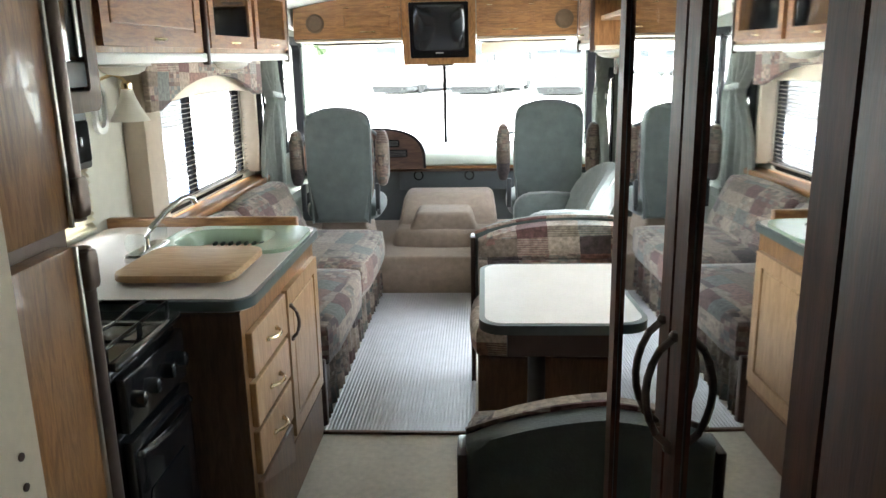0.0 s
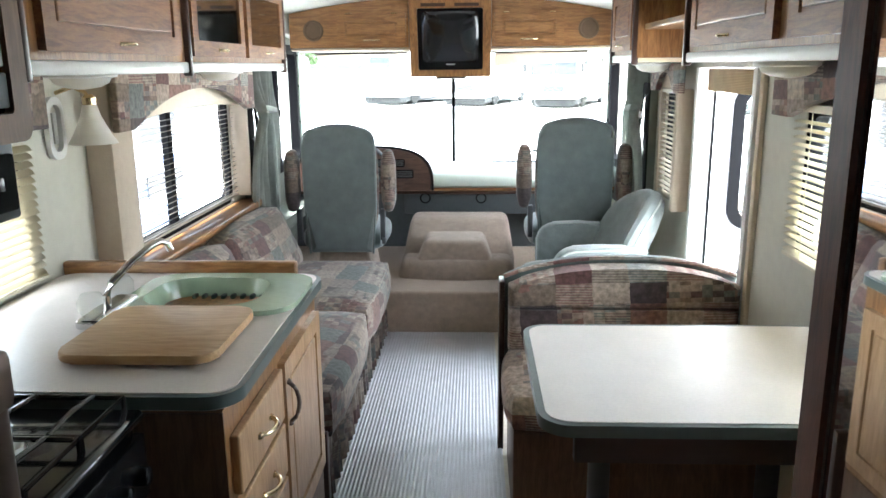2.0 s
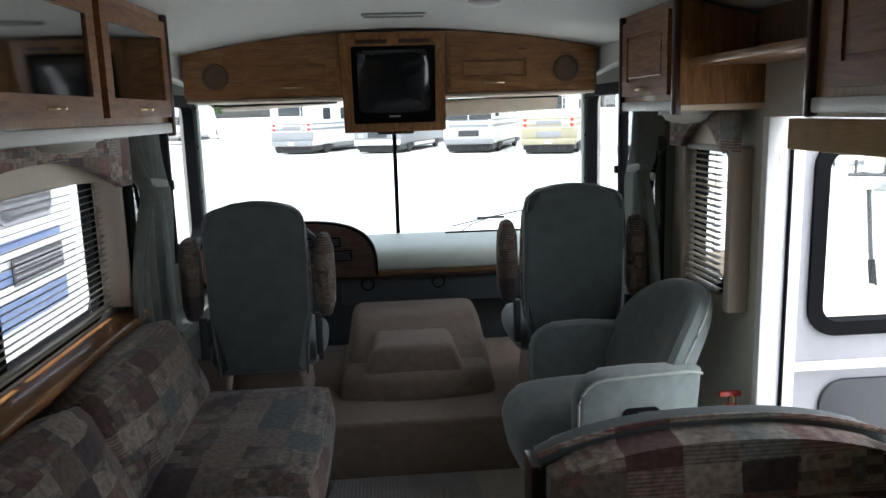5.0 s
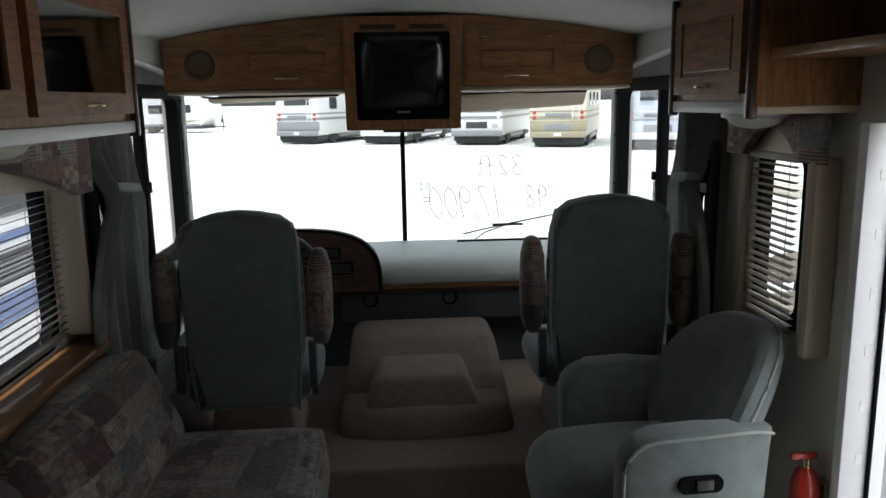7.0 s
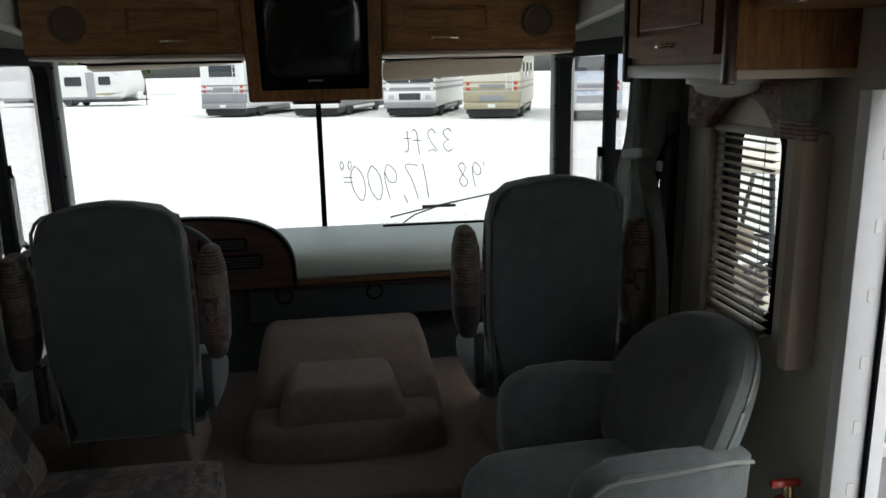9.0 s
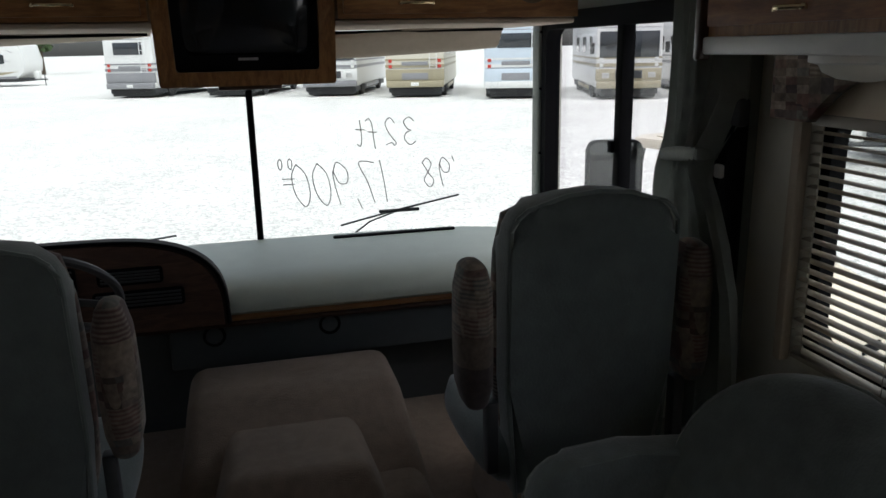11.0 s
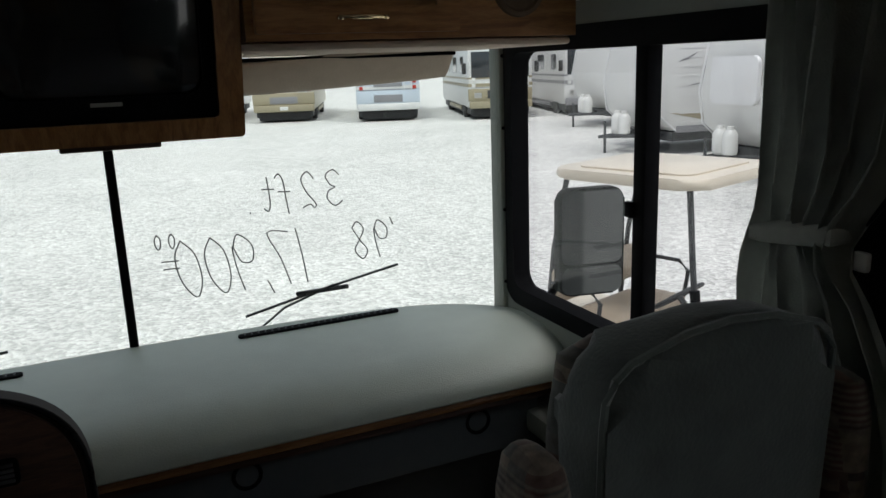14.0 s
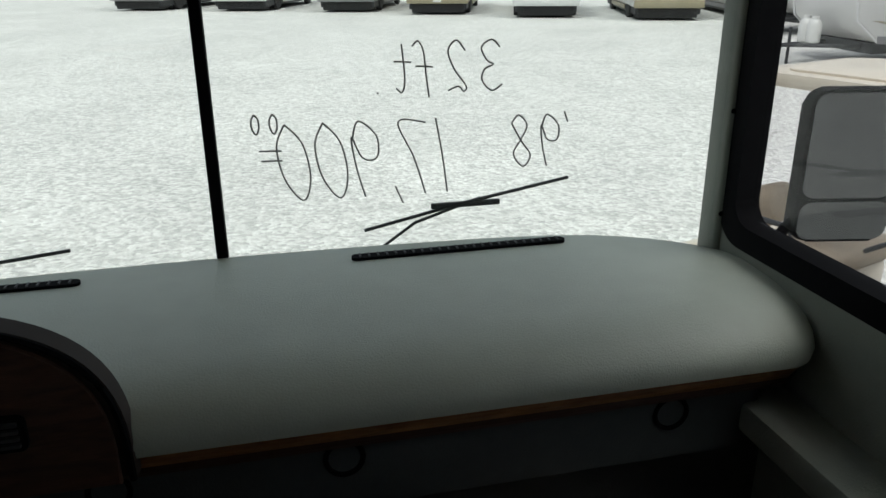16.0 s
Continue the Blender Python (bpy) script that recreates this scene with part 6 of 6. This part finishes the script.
for x in (-0.56, 0.56):
    part("arm_rail", tube([(x, 0.15, 0.74), (x, 0.12, 0.95), (x, 0.2, 1.02), (x, 0.55, 1.02)], 0.016, 6), M_PLASTIC, cart)
wheelc = [(pose(-0.25, -0.28, 1.02, -35, 0, 0) @ Vector((0.17 * math.cos(2 * math.pi * k / 24), 0.17 * math.sin(2 * math.pi * k / 24), 0))) for k in range(24)]
part("steering_wheel", tube(wheelc, 0.014, 6, closed=True), M_PLASTIC, cart)
part("steering_column", tube([(-0.25, -0.28, 1.02), (-0.25, -0.48, 0.8)], 0.02, 6), M_PLASTIC, cart)
for x, s in ((-0.5, -1), (0.5, 1)):
    for y in (-0.72, 0.8):
        wheel_parts(cart, x, y, 0.23, s)


# trees far beyond the lot
def tree(x, y, h, seed):
    rnd = random.Random(seed)
    t = thing("tree", "leafy green tree beyond the lot", "tree", (x, y, ground_z(y)), group="far trees")
    part("trunk", lathe([(0.25, 0), (0.18, h * 0.3), (0.1, h * 0.6), (0.03, h * 0.85)], (0, 0, 0), n=10), M_BARK, t)
    bm = bmesh.new()
    for k in range(7):
        a = rnd.uniform(0, 6.28)
        tube([(0, 0, h * (0.3 + 0.06 * k)), (math.cos(a) * h * 0.12, math.sin(a) * h * 0.12, h * (0.42 + 0.06 * k)), (math.cos(a) * h * 0.25, math.sin(a) * h * 0.25, h * (0.5 + 0.06 * k))], 0.05, 5, bm)
    part("limbs", bm, M_BARK, t)
    crown = bmesh.new()
    for k in range(700):
        a, z, q = rnd.uniform(0, 6.28), rnd.uniform(0.3, 1.0), rnd.random() ** 0.5
        r = q * h * 0.34 * math.sin(math.pi * min(0.97, (z - 0.22) / 0.8)) * rnd.uniform(0.7, 1.15)
        c = Vector((r * math.cos(a), r * math.sin(a), z * h))
        u = Vector((rnd.gauss(0, 1), rnd.gauss(0, 1), rnd.gauss(0, 1))).normalized() * rnd.uniform(0.15, 0.32)
        w = u.cross(Vector((rnd.gauss(0, 1), rnd.gauss(0, 1), rnd.gauss(0, 1)))).normalized() * rnd.uniform(0.12, 0.28)
        crown.faces.new([crown.verts.new(c + p) for p in (u, w, -u, -w)])
    part("crown", crown, M_LEAF, t, smooth=False)


for k, (x, y, h) in enumerate(((-34, 78, 9), (-42, 84, 11), (-27, 90, 8), (-50, 80, 10), (-60, 90, 11), (-20, 95, 8), (-10, 98, 9), (2, 100, 8), (14, 100, 9))):
    tree(x, y, h, k)
